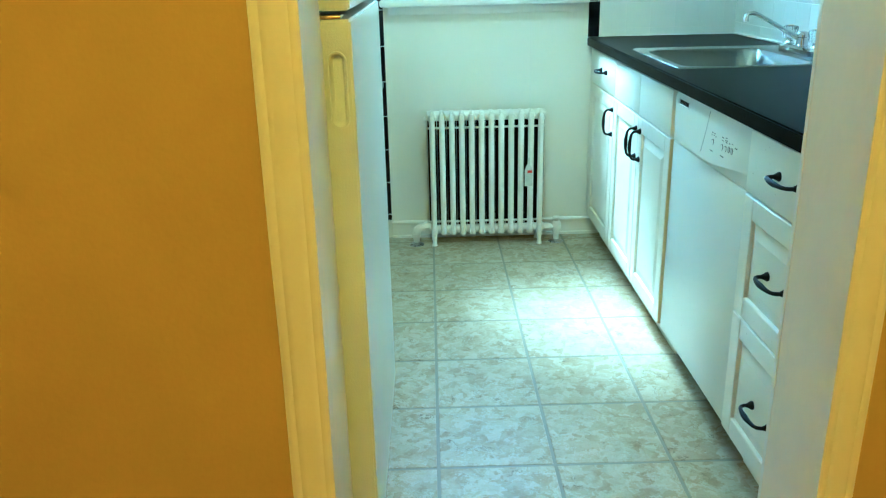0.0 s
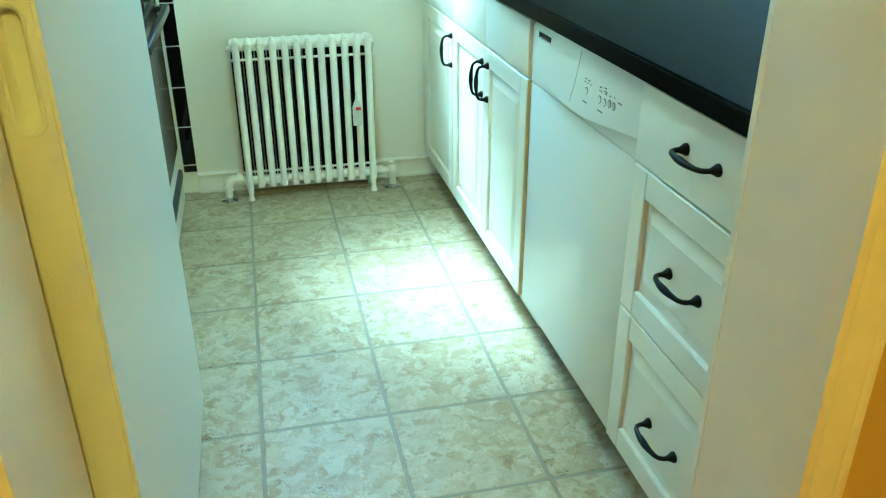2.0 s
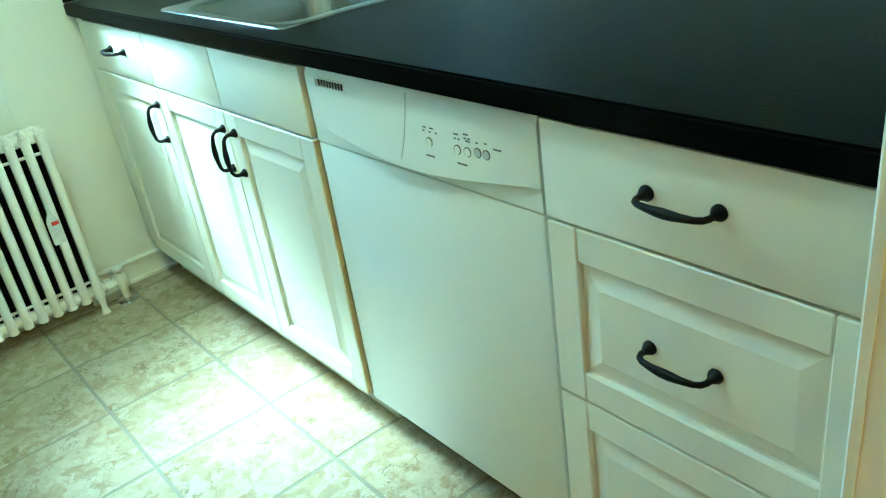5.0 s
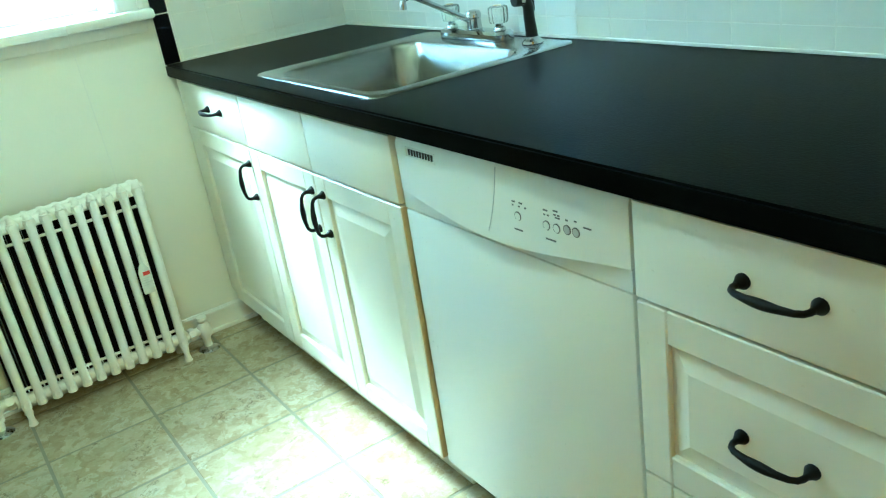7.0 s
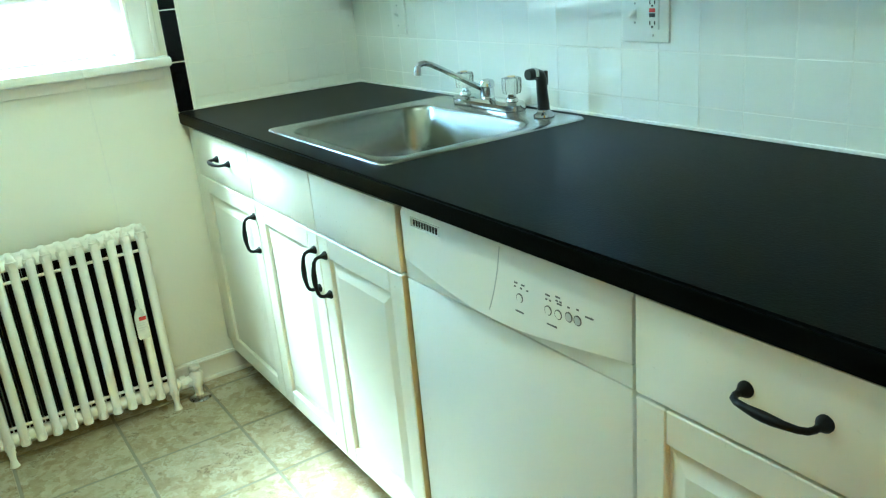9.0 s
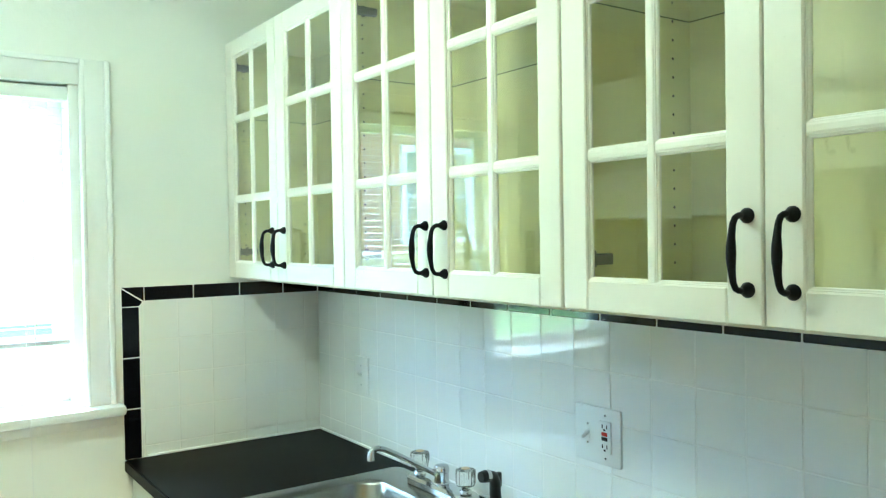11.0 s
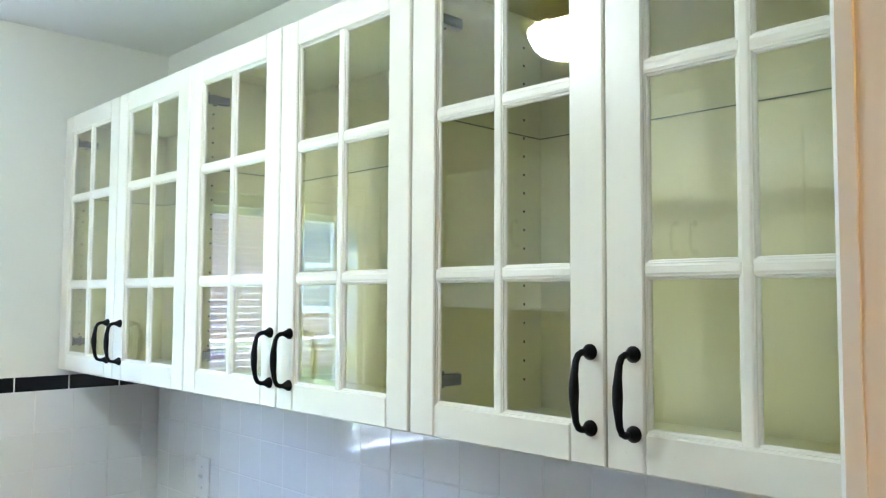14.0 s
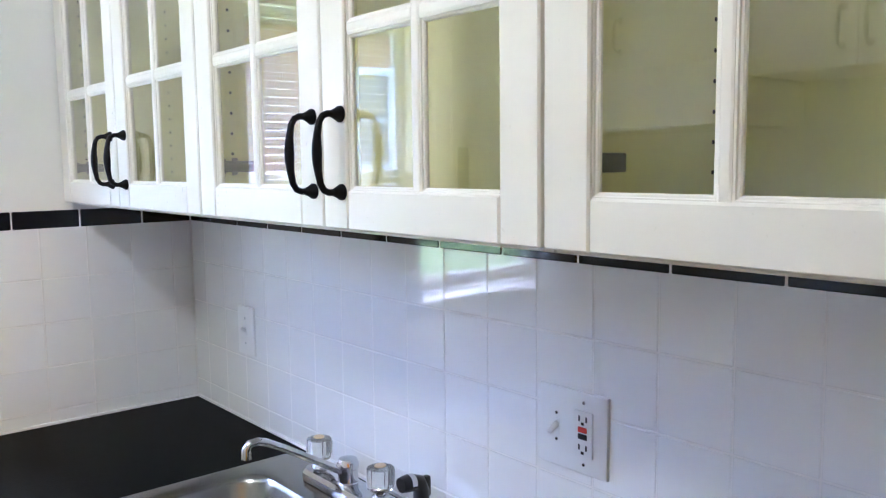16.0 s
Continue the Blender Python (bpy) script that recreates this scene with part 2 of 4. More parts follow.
def boxes(*dims, bevel=0.0):
    bm = bmesh.new()
    for d in dims:
        box(bm, *d, bevel=bevel)
    return bm


def tube(bm, pts, radii, seg=10, flat=1.0):
    """A round bar along pts, with a radius at each, closed at both ends."""
    pts = [Vector(p) for p in pts]
    rings, up = [], None
    for i, p in enumerate(pts):
        way = (pts[min(i + 1, len(pts) - 1)] - pts[max(i - 1, 0)]).normalized()
        if up is None:
            up = Vector((0, 0, 1)) if abs(way.z) < 0.9 else Vector((1, 0, 0))
        side = way.cross(up).normalized()
        up = side.cross(way).normalized()
        rings.append([bm.verts.new(p + radii[i] * (math.cos(a) * side + flat * math.sin(a) * up)) for a in (2 * math.pi * k / seg for k in range(seg))])
    for a, b in zip(rings, rings[1:]):
        for k in range(seg):
            bm.faces.new((a[k], a[(k + 1) % seg], b[(k + 1) % seg], b[k]))
    bm.faces.new(rings[0][::-1]), bm.faces.new(rings[-1])
    bmesh.ops.recalc_face_normals(bm, faces=bm.faces)
    return bm


def lathe(bm, cx, cy, rows, seg=24):
    """A turned shape about an upright axis from rows of (radius, z)."""
    rings = [[bm.verts.new((cx + r * math.cos(2 * math.pi * k / seg), cy + r * math.sin(2 * math.pi * k / seg), z)) for k in range(seg)] for r, z in rows]
    for a, b in zip(rings, rings[1:]):
        for k in range(seg):
            bm.faces.new((a[k], a[(k + 1) % seg], b[(k + 1) % seg], b[k]))
    bm.faces.new(rings[0][::-1]), bm.faces.new(rings[-1])
    bmesh.ops.recalc_face_normals(bm, faces=bm.faces)
    return bm


def mesh_of(bm, name, mat, smooth):
    me = bpy.data.meshes.new(name)
    bm.to_mesh(me)
    bm.free()
    me.materials.append(mat)
    if smooth:
        me.shade_smooth()
        me.set_sharp_from_angle(angle=radians(38))
    return me


def thing(name, at, label, category, group="", kind=""):
    ob = new(name)
    ob.location = at
    ob.empty_display_size = 0.05
    ORIGIN[ob] = Vector(at)
    return tagged(ob, label, category, group, kind)


def part(name, bm, mat, parent, label="", smooth=True):
    """One mesh object, given in world metres, under a thing or a part."""
    o = ORIGIN[parent]
    bmesh.ops.translate(bm, verts=bm.verts, vec=-o)
    ob = new(name, mesh_of(bm, name, mat, smooth))
    ob.parent = parent
    ORIGIN[ob] = o
    return tagged(ob, label) if label else ob


def solid(name, bm, mat, label, category, kind="", group="", smooth=True):
    """A thing, or a piece of the setting, that is one mesh."""
    ob = new(name, mesh_of(bm, name, mat, smooth))
    ORIGIN[ob] = Vector((0, 0, 0))
    return tagged(ob, label, category, group, kind)


def setting(name, bm, mat, label="", category="wall"):
    return solid(name, bm, mat, label, category, "structure", smooth=False)


def ring_pts(x0, x1, y0, y1, r, z, n=6):
    out = []
    for cx, cy, a0 in ((x1 - r, y1 - r, 0), (x0 + r, y1 - r, 90), (x0 + r, y0 + r, 180), (x1 - r, y0 + r, 270)):
        for k in range(n + 1):
            a = radians(a0 + 90 * k / n)
            out.append((cx + r * math.cos(a), cy + r * math.sin(a), z))
    return out


def loft(bm, rings, cap=True):
    vs = [[bm.verts.new(p) for p in r] for r in rings]
    n = len(vs[0])
    for a, b in zip(vs, vs[1:]):
        for k in range(n):
            bm.faces.new((a[k], a[(k + 1) % n], b[(k + 1) % n], b[k]))
    if cap:
        bm.faces.new(vs[-1])
    bmesh.ops.recalc_face_normals(bm, faces=bm.faces)
    return bm


def chamfered(*d, cut=0.0022):
    bm = box(bmesh.new(), *d)
    bmesh.ops.bevel(bm, geom=list(bm.edges), offset=cut, segments=1, affect="EDGES")
    return bm


PIECES = {}
LAY = random.Random(7)


def piece(name, parent, x, y, z, sx, sy, sz, mat, bevel=0.0015, tilt=0.0):
    """A tile or brick, centred at x, y, z; alike ones share a mesh."""
    key = (name, round(sx, 4), round(sy, 4), round(sz, 4), mat.name)
    if key not in PIECES:
        bm = bmesh.new()
        box(bm, -sx / 2, sx / 2, -sy / 2, sy / 2, -sz / 2, sz / 2)
        if bevel:
            bmesh.ops.bevel(bm, geom=list(bm.edges), offset=bevel, segments=1, affect="EDGES")
        PIECES[key] = mesh_of(bm, name, mat, False)
    ob = new(name, PIECES[key])
    ob.location = Vector((x, y, z)) - ORIGIN[parent]
    ob.rotation_euler = [radians(LAY.uniform(-tilt, tilt)) for _ in range(3)] if tilt else (0, 0, 0)
    ob.parent = parent
    return ob


# ---- plan ----
XE, YN, XW, ZC = 2.195, 4.255, -0.05, 2.479
JL, JR = 0.657, 1.447
WX0, WX1, WZ0, WZ1 = 0.735, 1.428, 1.096, 2.045

# ---- setting ----
floor = setting("floor", boxes((XW, XE, 1.62, YN, -0.06, -0.0014)), FLOORG, "beige stone-look vinyl tile floor with darker joints", "floor")
setting("hall_floor", boxes((-0.8, 2.6, -1.3, 1.62, -0.06, -0.001)), WOOD, "dark brown hall floor", "floor")
setting("ceiling", boxes((-0.8, 2.6, -1.3, YN + 0.2, ZC, ZC + 0.1)), CEIL, "smooth white painted ceiling", "ceiling")
wall_east = setting("wall_east", boxes((XE, XE + 0.12, 1.7, YN + 0.16, -0.06, ZC)), WALL, "cream-white painted plaster wall behind the counter")
setting("wall_west", boxes((XW - 0.12, XW, 1.66, YN + 0.16, -0.06, ZC)), WALL, "cream-white painted kitchen wall")
wall_north = setting("wall_north", boxes((XW, WX0, YN, YN + 0.16, -0.06, ZC), (WX1, XE, YN, YN + 0.16, -0.06, ZC), (WX0, WX1, YN, YN + 0.16, -0.06, WZ0 - 0.03), (WX0, WX1, YN, YN + 0.16, WZ1, ZC)), WALL, "cream-white painted plaster wall with a window")
setting("wall_south_a", boxes((XW - 0.12, JL - 0.02, 1.680, 1.856, -0.06, ZC)), WALL, "white painted partition wall beside the doorway")
setting("wall_south_b", boxes((JR + 0.02, XE + 0.12, 1.680, 1.856, -0.06, ZC)), WALL, "white painted partition wall beside the doorway")
setting("wall_south_c", boxes((JL - 0.02, JR + 0.02, 1.7, 1.82, 2.06, ZC)), WALL, "white painted wall over the doorway")
setting("hall_wall_a", boxes((-0.8, JL - 0.02, 1.668, 1.680, -0.06, ZC)), OCHRE, "ochre painted hall wall")
setting("hall_wall_b", boxes((JR + 0.02, 2.6, 1.668, 1.680, -0.06, ZC)), OCHRE, "ochre painted hall wall")
setting("hall_wall_c", boxes((-0.92, -0.8, -1.3, 1.680, -0.06, ZC)), OCHRE, "ochre painted hall wall")
setting("hall_wall_d", boxes((2.6, 2.72, -1.3, 1.680, -0.06, ZC)), OCHRE, "ochre painted hall wall")
setting("hall_wall_e", boxes((-0.92, 2.72, -1.42, -1.3, -0.06, ZC)), OCHRE, "ochre painted hall wall")
setting("hall_wall_f", boxes((JL - 0.02, JR + 0.02, 1.688, 1.700, 2.06, ZC)), OCHRE, "ochre painted hall wall over the doorway")


def casing(name, x0, x1, yf, inner):
    """Stepped door casing with rounded beads, on the hall side; inner: which side the opening lies on."""
    bm, w, n = bmesh.new(), x1 - x0, 14
    prof = []
    for k in range(n + 1):
        u = k / n
        d = 0.017 + 0.004 * math.sin(math.pi * min(1, u * 1.0)) - (0.002 if 0.16 < u < 0.24 or 0.76 < u < 0.84 else 0)
        prof.append((x0 + u * w, yf - d))
    rows = []
    for j in range(25):
        z = 2.14 * j / 24
        edge = JL if inner > 0 else JR
        back = (edge + 0.0015 * noise.noise((edge * 30, 1.69 * 9, z * 4)), 1.69)
        ring = [(x + 0.0016 * noise.noise((x * 30, 3.1, z * 5)), y + 0.0012 * noise.noise((x * 40, 7.7, z * 6))) for x, y in prof]
        ring = [(x0, yf)] + ring + [back] if inner > 0 else [back] + ring + [(x1, yf)]
        rows.append([bm.verts.new((x, y, z)) for x, y in ring])
    for a, b in zip(rows, rows[1:]):
        for k in range(len(a) - 1):
            bm.faces.new((a[k], a[k + 1], b[k + 1], b[k]))
    bm.faces.new(rows[-1])
    bmesh.ops.recalc_face_normals(bm, faces=bm.faces)
    return solid(name, bm, TRIM, "cream painted wooden door casing with chipped edges", "door casing", "structure")


def reveal(name, x0, x1, y0, y1):
    bm = bmesh.new()
    rows = []
    for j in range(25):
        z = 2.14 * j / 24
        rows.append([bm.verts.new((x + 0.0015 * noise.noise((x * 30, y * 9, z * 4)), y, z)) for x, y in ((x0, y0), (x1, y0), (x1, y1), (x0, y1))])
    for a, b in zip(rows, rows[1:]):
        for k in range(4):
            bm.faces.new((a[k], a[(k + 1) % 4], b[(k + 1) % 4], b[k]))
    bm.faces.new(rows[0][::-1]), bm.faces.new(rows[-1])
    bmesh.ops.recalc_face_normals(bm, faces=bm.faces)
    return solid(name, bm, TRIM, "cream painted door jamb, paint thick at the edges", "door jamb", "structure", smooth=False)


casing("trim_a", 0.588, JL - 0.0005, 1.6675, 1)
casing("trim_b", JR + 0.0005, 1.508, 1.6675, -1)
reveal("trim_c", JL - 0.02, JL, 1.69, 1.858)
reveal("trim_d", JR, JR + 0.02, 1.69, 1.858)
bm = bmesh.new()
prev = None
for j in range(90):
    z = 2.06 * j / 89
    w = 0.012 + 0.0015 * noise.noise((z * 9, 2.2, 0.0)) + 0.0015 * noise.noise((z * 40, 5.2, 0.0))
    o = 0.0019 + 0.0005 * noise.noise((z * 25, 9.2, 1.0))
    row = [bm.verts.new(p) for p in ((JR + 0.002, 1.8585 - w, z), (JR - o * 0.7, 1.8595 - w, z), (JR - o, 1.857, z), (JR + 0.002, 1.8605, z))]
    if prev:
        for k in range(3):
            bm.faces.new((prev[k], prev[k + 1], row[k + 1], row[k]))
    prev = row
bmesh.ops.recalc_face_normals(bm, faces=bm.faces)
solid("trim_f", bm, TRIMW, "ragged white paint edge on the door jamb", "door jamb", "structure")
setting("trim_e", boxes((JL, JR, 1.668, 1.82, 2.04, 2.06)), TRIM, "cream painted door head", "door jamb")
setting("baseboard", boxes((0.627, 1.615, YN - 0.014, YN, 0, 0.083), (0.627, 1.615, YN - 0.02, YN, 0.068, 0.080), (0.627, 1.615, YN - 0.024, YN, 0, 0.014), bevel=0.003), TRIMW, "white painted wooden baseboard under the window", "baseboard")

# ---- window, sill, blind, view outside ----
win = thing("window_1", (1.08, YN + 0.08, WZ0), "white painted sash window full of daylight", "window", kind="structure")
yg = YN + 0.085
part("window_frame", boxes((WX0, WX0 + 0.03, YN, YN + 0.16, WZ0, WZ1), (WX1 - 0.03, WX1, YN, YN + 0.16, WZ0, WZ1), (WX0 + 0.03, WX1 - 0.03, YN + 0.03, YN + 0.16, WZ1 - 0.03, WZ1), (WX0 + 0.03, WX1 - 0.03, YN + 0.03, YN + 0.16, WZ0 - 0.03, WZ0 + 0.012), bevel=0.002), TRIMW, win)
zm = 1.50
for nm, y, z0, z1 in (("sash", yg, WZ0 + 0.012, zm + 0.02), ("sash", yg + 0.032, zm - 0.02, WZ1 - 0.03)):
    s = part(nm, boxes((WX0 + 0.03, WX0 + 0.07, y - 0.014, y + 0.014, z0, z1), (WX1 - 0.07, WX1 - 0.03, y - 0.014, y + 0.014, z0, z1), (WX0 + 0.07, WX1 - 0.07, y - 0.014, y + 0.014, z0, z0 + 0.045), (WX0 + 0.07, WX1 - 0.07, y - 0.014, y + 0.014, z1 - 0.035, z1), bevel=0.003), TRIMW, win)
    p = part("pane", boxes((WX0 + 0.068, WX1 - 0.068, y - 0.002, y + 0.002, z0 + 0.043, z1 - 0.033)), CLEAR, s, "clear window glass", smooth=False)
    p.visible_shadow = False


def flat_casing(bm, x0, x1, z0, z1, upright, inner):
    """Window casing: a board with a raised back band on its outer edge and a bead on the inner."""
    box(bm, x0, x1, YN - 0.016, YN, z0, z1, bevel=0.003)
    if upright:
        o0, o1 = (x0, x0 + 0.016) if inner > 0 else (x1 - 0.016, x1)
        box(bm, o0, o1, YN - 0.026, YN - 0.016, z0, z1, bevel=0.004)
        i0 = x1 - 0.014 if inner > 0 else x0 + 0.002
        box(bm, i0, i0 + 0.012, YN - 0.021, YN - 0.016, z0, z1, bevel=0.002)
    else:
        box(bm, x0, x1, YN - 0.026, YN - 0.016, z1 - 0.016, z1, bevel=0.004)
    return bm


for x0, x1, z0, z1, up, inn in ((0.652, 0.737, WZ0, 2.120, True, 1), (1.426, 1.511, WZ0, 2.120, True, -1), (0.737, 1.426, WZ1, 2.120, False, 0)):
    part("casing", flat_casing(bmesh.new(), x0, x1, z0, z1, up, inn), TRIMW, win)
bm = bmesh.new()
box(bm, 0.615, 1.530, YN - 0.065, YN + 0.03, WZ0 - 0.03, WZ0, bevel=0.009)
part("window_sill", bm, TRIMW, win, "white painted sill with rounded nose")
part("apron", boxes((0.652, 1.511, YN - 0.017, YN, 1.030, WZ0 - 0.03), bevel=0.004), TRIMW, win)

blind = thing("window_blind", (1.08, YN + 0.035, 1.29), "white horizontal slat blind, lowered with open slats", "blind")
part("headrail", boxes((WX0 + 0.006, WX1 - 0.006, YN + 0.012, YN + 0.05, 2.0, 2.04), bevel=0.003), TRIMW, blind)
part("bottom_rail", boxes((WX0 + 0.035, WX1 - 0.035, YN + 0.018, YN + 0.044, 1.282, 1.298), bevel=0.004), GREYPL, blind, "grey bottom rail")
tilt, sl = radians(22), bmesh.new()
ring = []
for x in (WX0 + 0.035, WX1 - 0.035):
    row = []
    for k in range(5):
        u = (k - 2) / 2 * 0.0036
        arc = 0.0010 * (1 - (u / 0.0036) ** 2)
        row.append(sl.verts.new((x, YN + 0.031 + u * math.cos(tilt) - arc * math.sin(tilt), u * math.sin(tilt) + arc * math.cos(tilt))))
    ring.append(row)
for k in range(4):
    sl.faces.new((ring[0][k], ring[0][k + 1], ring[1][k + 1], ring[1][k]))
slat_mesh = mesh_of(sl, "slat", SLAT, True)
for k in range(29):
    o = new("slat", slat_mesh)
    o.parent = blind
    o.location = Vector((0, 0, 1.312 + 0.0238 * k)) - ORIGIN[blind]
for x in (0.86, 1.08, 1.30):
    part("cord", tube(bmesh.new(), [(x, YN + 0.019, 1.29), (x, YN + 0.019, 2.0)], [0.0012, 0.0012], 6), CARD, blind)

bm = bmesh.new()
prev = None
for y, z in ((YN + 0.16, -0.6), (5.4, -0.3), (6.5, 0.15), (8.0, 0.42), (10.0, 0.52), (16.0, 0.55), (400.0, 0.55)):
    row = [bm.verts.new((x, y, z + 0.04 * noise.noise((x, y, 0)))) for x in (-300, -30, -12, -6, -3, 0, 3, 6, 12, 30, 300)]
    if prev:
        for k in range(len(row) - 1):
            bm.faces.new((prev[k], prev[k + 1], row[k + 1], row[k]))
    prev = row
ground = setting("ground", bm, GRASS, "green lawn outside the window", "lawn")
house = thing("brick_house", (-1.0, 13.0, -0.6), "red brick house with white windows across the lawn", "house")
part("wall", boxes((-14, 12, 13.03, 18.0, -0.6, 3.6)), BRICKWORK, house, smooth=False)
part("roof", boxes((-14.4, 12.4, 12.6, 18.4, 3.6, 3.85), bevel=0.03), ROOF, house)
for wx in (-9.8, -4.9, 0.4, 5.2, 9.8):
    for wz in (1.45,):
        wf = part("window", boxes((wx - 0.70, wx + 0.70, 12.93, 13.03, wz, wz + 0.09), (wx - 0.70, wx + 0.70, 12.93, 13.03, wz + 1.5, wz + 1.62), (wx - 0.70, wx - 0.61, 12.93, 13.03, wz + 0.09, wz + 1.5), (wx + 0.61, wx + 0.70, 12.93, 13.03, wz + 0.09, wz + 1.5), (wx - 0.61, wx + 0.61, 12.95, 13.0, wz + 0.75, wz + 0.82), (wx - 0.03, wx + 0.03, 12.95, 13.0, wz + 0.09, wz + 1.5)), TRIMW, house, "white window frame")
        part("pane", boxes((wx - 0.62, wx + 0.62, 13.0, 13.02, wz + 0.08, wz + 1.51)), FARGLASS, wf, smooth=False)

# ---- handles ----


def pull(bm, cx, cy, cz, along, span=0.098, out=0.032):
    """An arched iron pull on a face that looks to -x: flared feet, thicker middle. along: 'y' or 'z'."""
    def at(u, d):
        return (cx - d, cy + u, cz) if along == "y" else (cx - d, cy, cz + u)
    h = span / 2
    for s in (-1, 1):
        tube(bm, [at(s * h, 0), at(s * h, 0.003), at(s * h, 0.008), at(s * h, 0.014)], [0.0105, 0.0105, 0.0074, 0.0046], 14)
    us = [(-h, 0.010), (-h, 0.020), (-h * 0.94, 0.027), (-h * 0.78, out), (-h * 0.45, out + 0.003), (-h * 0.2, out + 0.004), (0, out + 0.004), (h * 0.2, out + 0.004), (h * 0.45, out + 0.003), (h * 0.78, out), (h * 0.94, 0.027), (h, 0.020), (h, 0.010)]
    rs = [0.0046, 0.0044, 0.0043, 0.0043, 0.0051, 0.0063, 0.0067, 0.0063, 0.0051, 0.0043, 0.0043, 0.0044, 0.0046]
    return tube(bm, [at(u, d) for u, d in us], rs, 10)


# ---- base cabinets and dishwasher ----
XF, XTOE, ZTOP = 1.548, 1.617, 0.874


def slab_front(bm, y0, y1, z0, z1):
    return box(bm, XF, XF + 0.019, y0, y1, z0, z1, bevel=0.0025)


def raised_front(name, parent, y0, y1, z0, z1, w=0.052):
    """A framed front: stiles and rails round a sunk border and a raised field."""
    a, b, c, e = y0 + w - 0.002, y1 - w + 0.002, z0 + w - 0.002, z1 - w + 0.002
    bm = bmesh.new()
    i = 0.036
    rings = []
    for x, g in ((XF + 0.017, 0), (XF + 0.010, 0), (XF + 0.010, 0.007), (XF + 0.0018, i - 0.002), (XF + 0.0012, i)):
        rings.append([(x, y, z) for y, z in ((a + g, c + g), (b - g, c + g), (b - g, e - g), (a + g, e - g))])
    d = part(name, loft(bm, rings), CAB, parent, smooth=False)
    for n, q in (("stile", (y0, y0 + w, z0, z1)), ("stile", (y1 - w, y1, z0, z1)), ("rail", (y0 + w + 0.0006, y1 - w - 0.0006, z0, z0 + w)), ("rail", (y0 + w + 0.0006, y1 - w - 0.0006, z1 - w, z1))):
        part(n, chamfered(XF, XF + 0.019, *q), CAB, d, smooth=False)
    return d


def base_cabinet(y0, y1, label):
    c = thing("base_cabinet", (1.87, (y0 + y1) / 2, 0), label, "cabinet", "base cabinets under the counter")
    part("body", boxes((XF + 0.021, XE - 0.02, y0, y0 + 0.017, 0.105, ZTOP), (XF + 0.021, XE - 0.02, y1 - 0.017, y1, 0.105, ZTOP), (XF + 0.021, XE - 0.02, y0 + 0.017, y1 - 0.017, 0.105, 0.122), (XE - 0.03, XE - 0.02, y0 + 0.017, y1 - 0.017, 0.122, ZTOP), (XF + 0.021, XF + 0.04, y0 + 0.017, y1 - 0.017, ZTOP - 0.02, ZTOP)), EDGE, c, smooth=False)
    part("toe_kick", boxes((XTOE, XTOE + 0.016, y0, min(y1, 4.205), 0.0, 0.105)), CAB, c, "white toe board")
    return c


ZD = 0.727
# the narrow cabinet by the window wall
ca = base_cabinet(3.727, 4.245, "narrow white base cabinet, one drawer over one door")
part("filler", boxes((XF + 0.006, XF + 0.02, 4.188, 4.245, 0.13, ZTOP), bevel=0.001), CAB, ca)
d = part("drawer_front", slab_front(bmesh.new(), 3.729, 4.185, ZD + 0.003, ZTOP - 0.003), CAB, ca)
part("handle", pull(bmesh.new(), XF, 3.932, 0.805, "y"), BLACKIRON, d, "black iron pull")
d = raised_front("door", ca, 3.729, 4.185, 0.112, ZD - 0.002)
part("handle", pull(bmesh.new(), XF, 3.742, 0.630, "z"), BLACKIRON, d, "black iron pull")
# the sink cabinet
cs = base_cabinet(2.947, 3.725, "white sink base cabinet with two raised-panel doors")
for y0, y1, hy in ((2.949, 3.334, 3.297), (3.338, 3.723, 3.355)):
    part("false_front", slab_front(bmesh.new(), y0, y1, ZD + 0.003, ZTOP - 0.003), CAB, cs)
    d = raised_front("door", cs, y0, y1, 0.112, ZD - 0.002)
    part("edge_strip", boxes((XF + 0.002, XF + 0.019, y0 - 0.0012, y0 + 0.0004, 0.114, ZD - 0.004)), EDGE, d, "unpainted tan door edge", smooth=False)
    part("handle", pull(bmesh.new(), XF, hy, 0.630, "z"), BLACKIRON, d, "black iron pull")
# the drawer unit
cd = base_cabinet(1.872, 2.334, "white drawer cabinet with three black-handled drawers")
for k, (z0, z1, hz) in enumerate(((ZD + 0.003, ZTOP - 0.001, 0.807), (0.434, ZD - 0.002, 0.584), (0.112, 0.430, 0.267))):
    d = part("drawer_front", slab_front(bmesh.new(), 1.874, 2.333, z0, z1), CAB, cd) if k == 0 else raised_front("drawer_front", cd, 1.874, 2.333, z0, z1)
    part("handle", pull(bmesh.new(), XF, 2.112, hz, "y"), BLACKIRON, d, "black iron pull")

XD = XF + 0.011
dw = thing("dishwasher", (1.87, 2.637, 0), "white built-in dishwasher with curved control panel", "dishwasher")
Y0, Y1 = 2.342, 2.940
part("body", boxes((XD + 0.03, XE - 0.03, Y0 + 0.004, Y1 - 0.004, 0.11, 0.868)), GREYPL, dw, smooth=False)
# Added near-black sheet: stands in for shade in the open space below.
part("toe_shade", boxes((XTOE + 0.045, XTOE + 0.06, Y0 + 0.004, Y1 - 0.004, 0.0, 0.105)), DARK, dw, "near-black sheet for the shade in the open toe space")
bm = bmesh.new()
box(bm, XD - 0.004, XD + 0.03, Y0 + 0.003, Y1 - 0.003, 0.108, 0.724, bevel=0.004)
part("door", bm, APPL, dw)


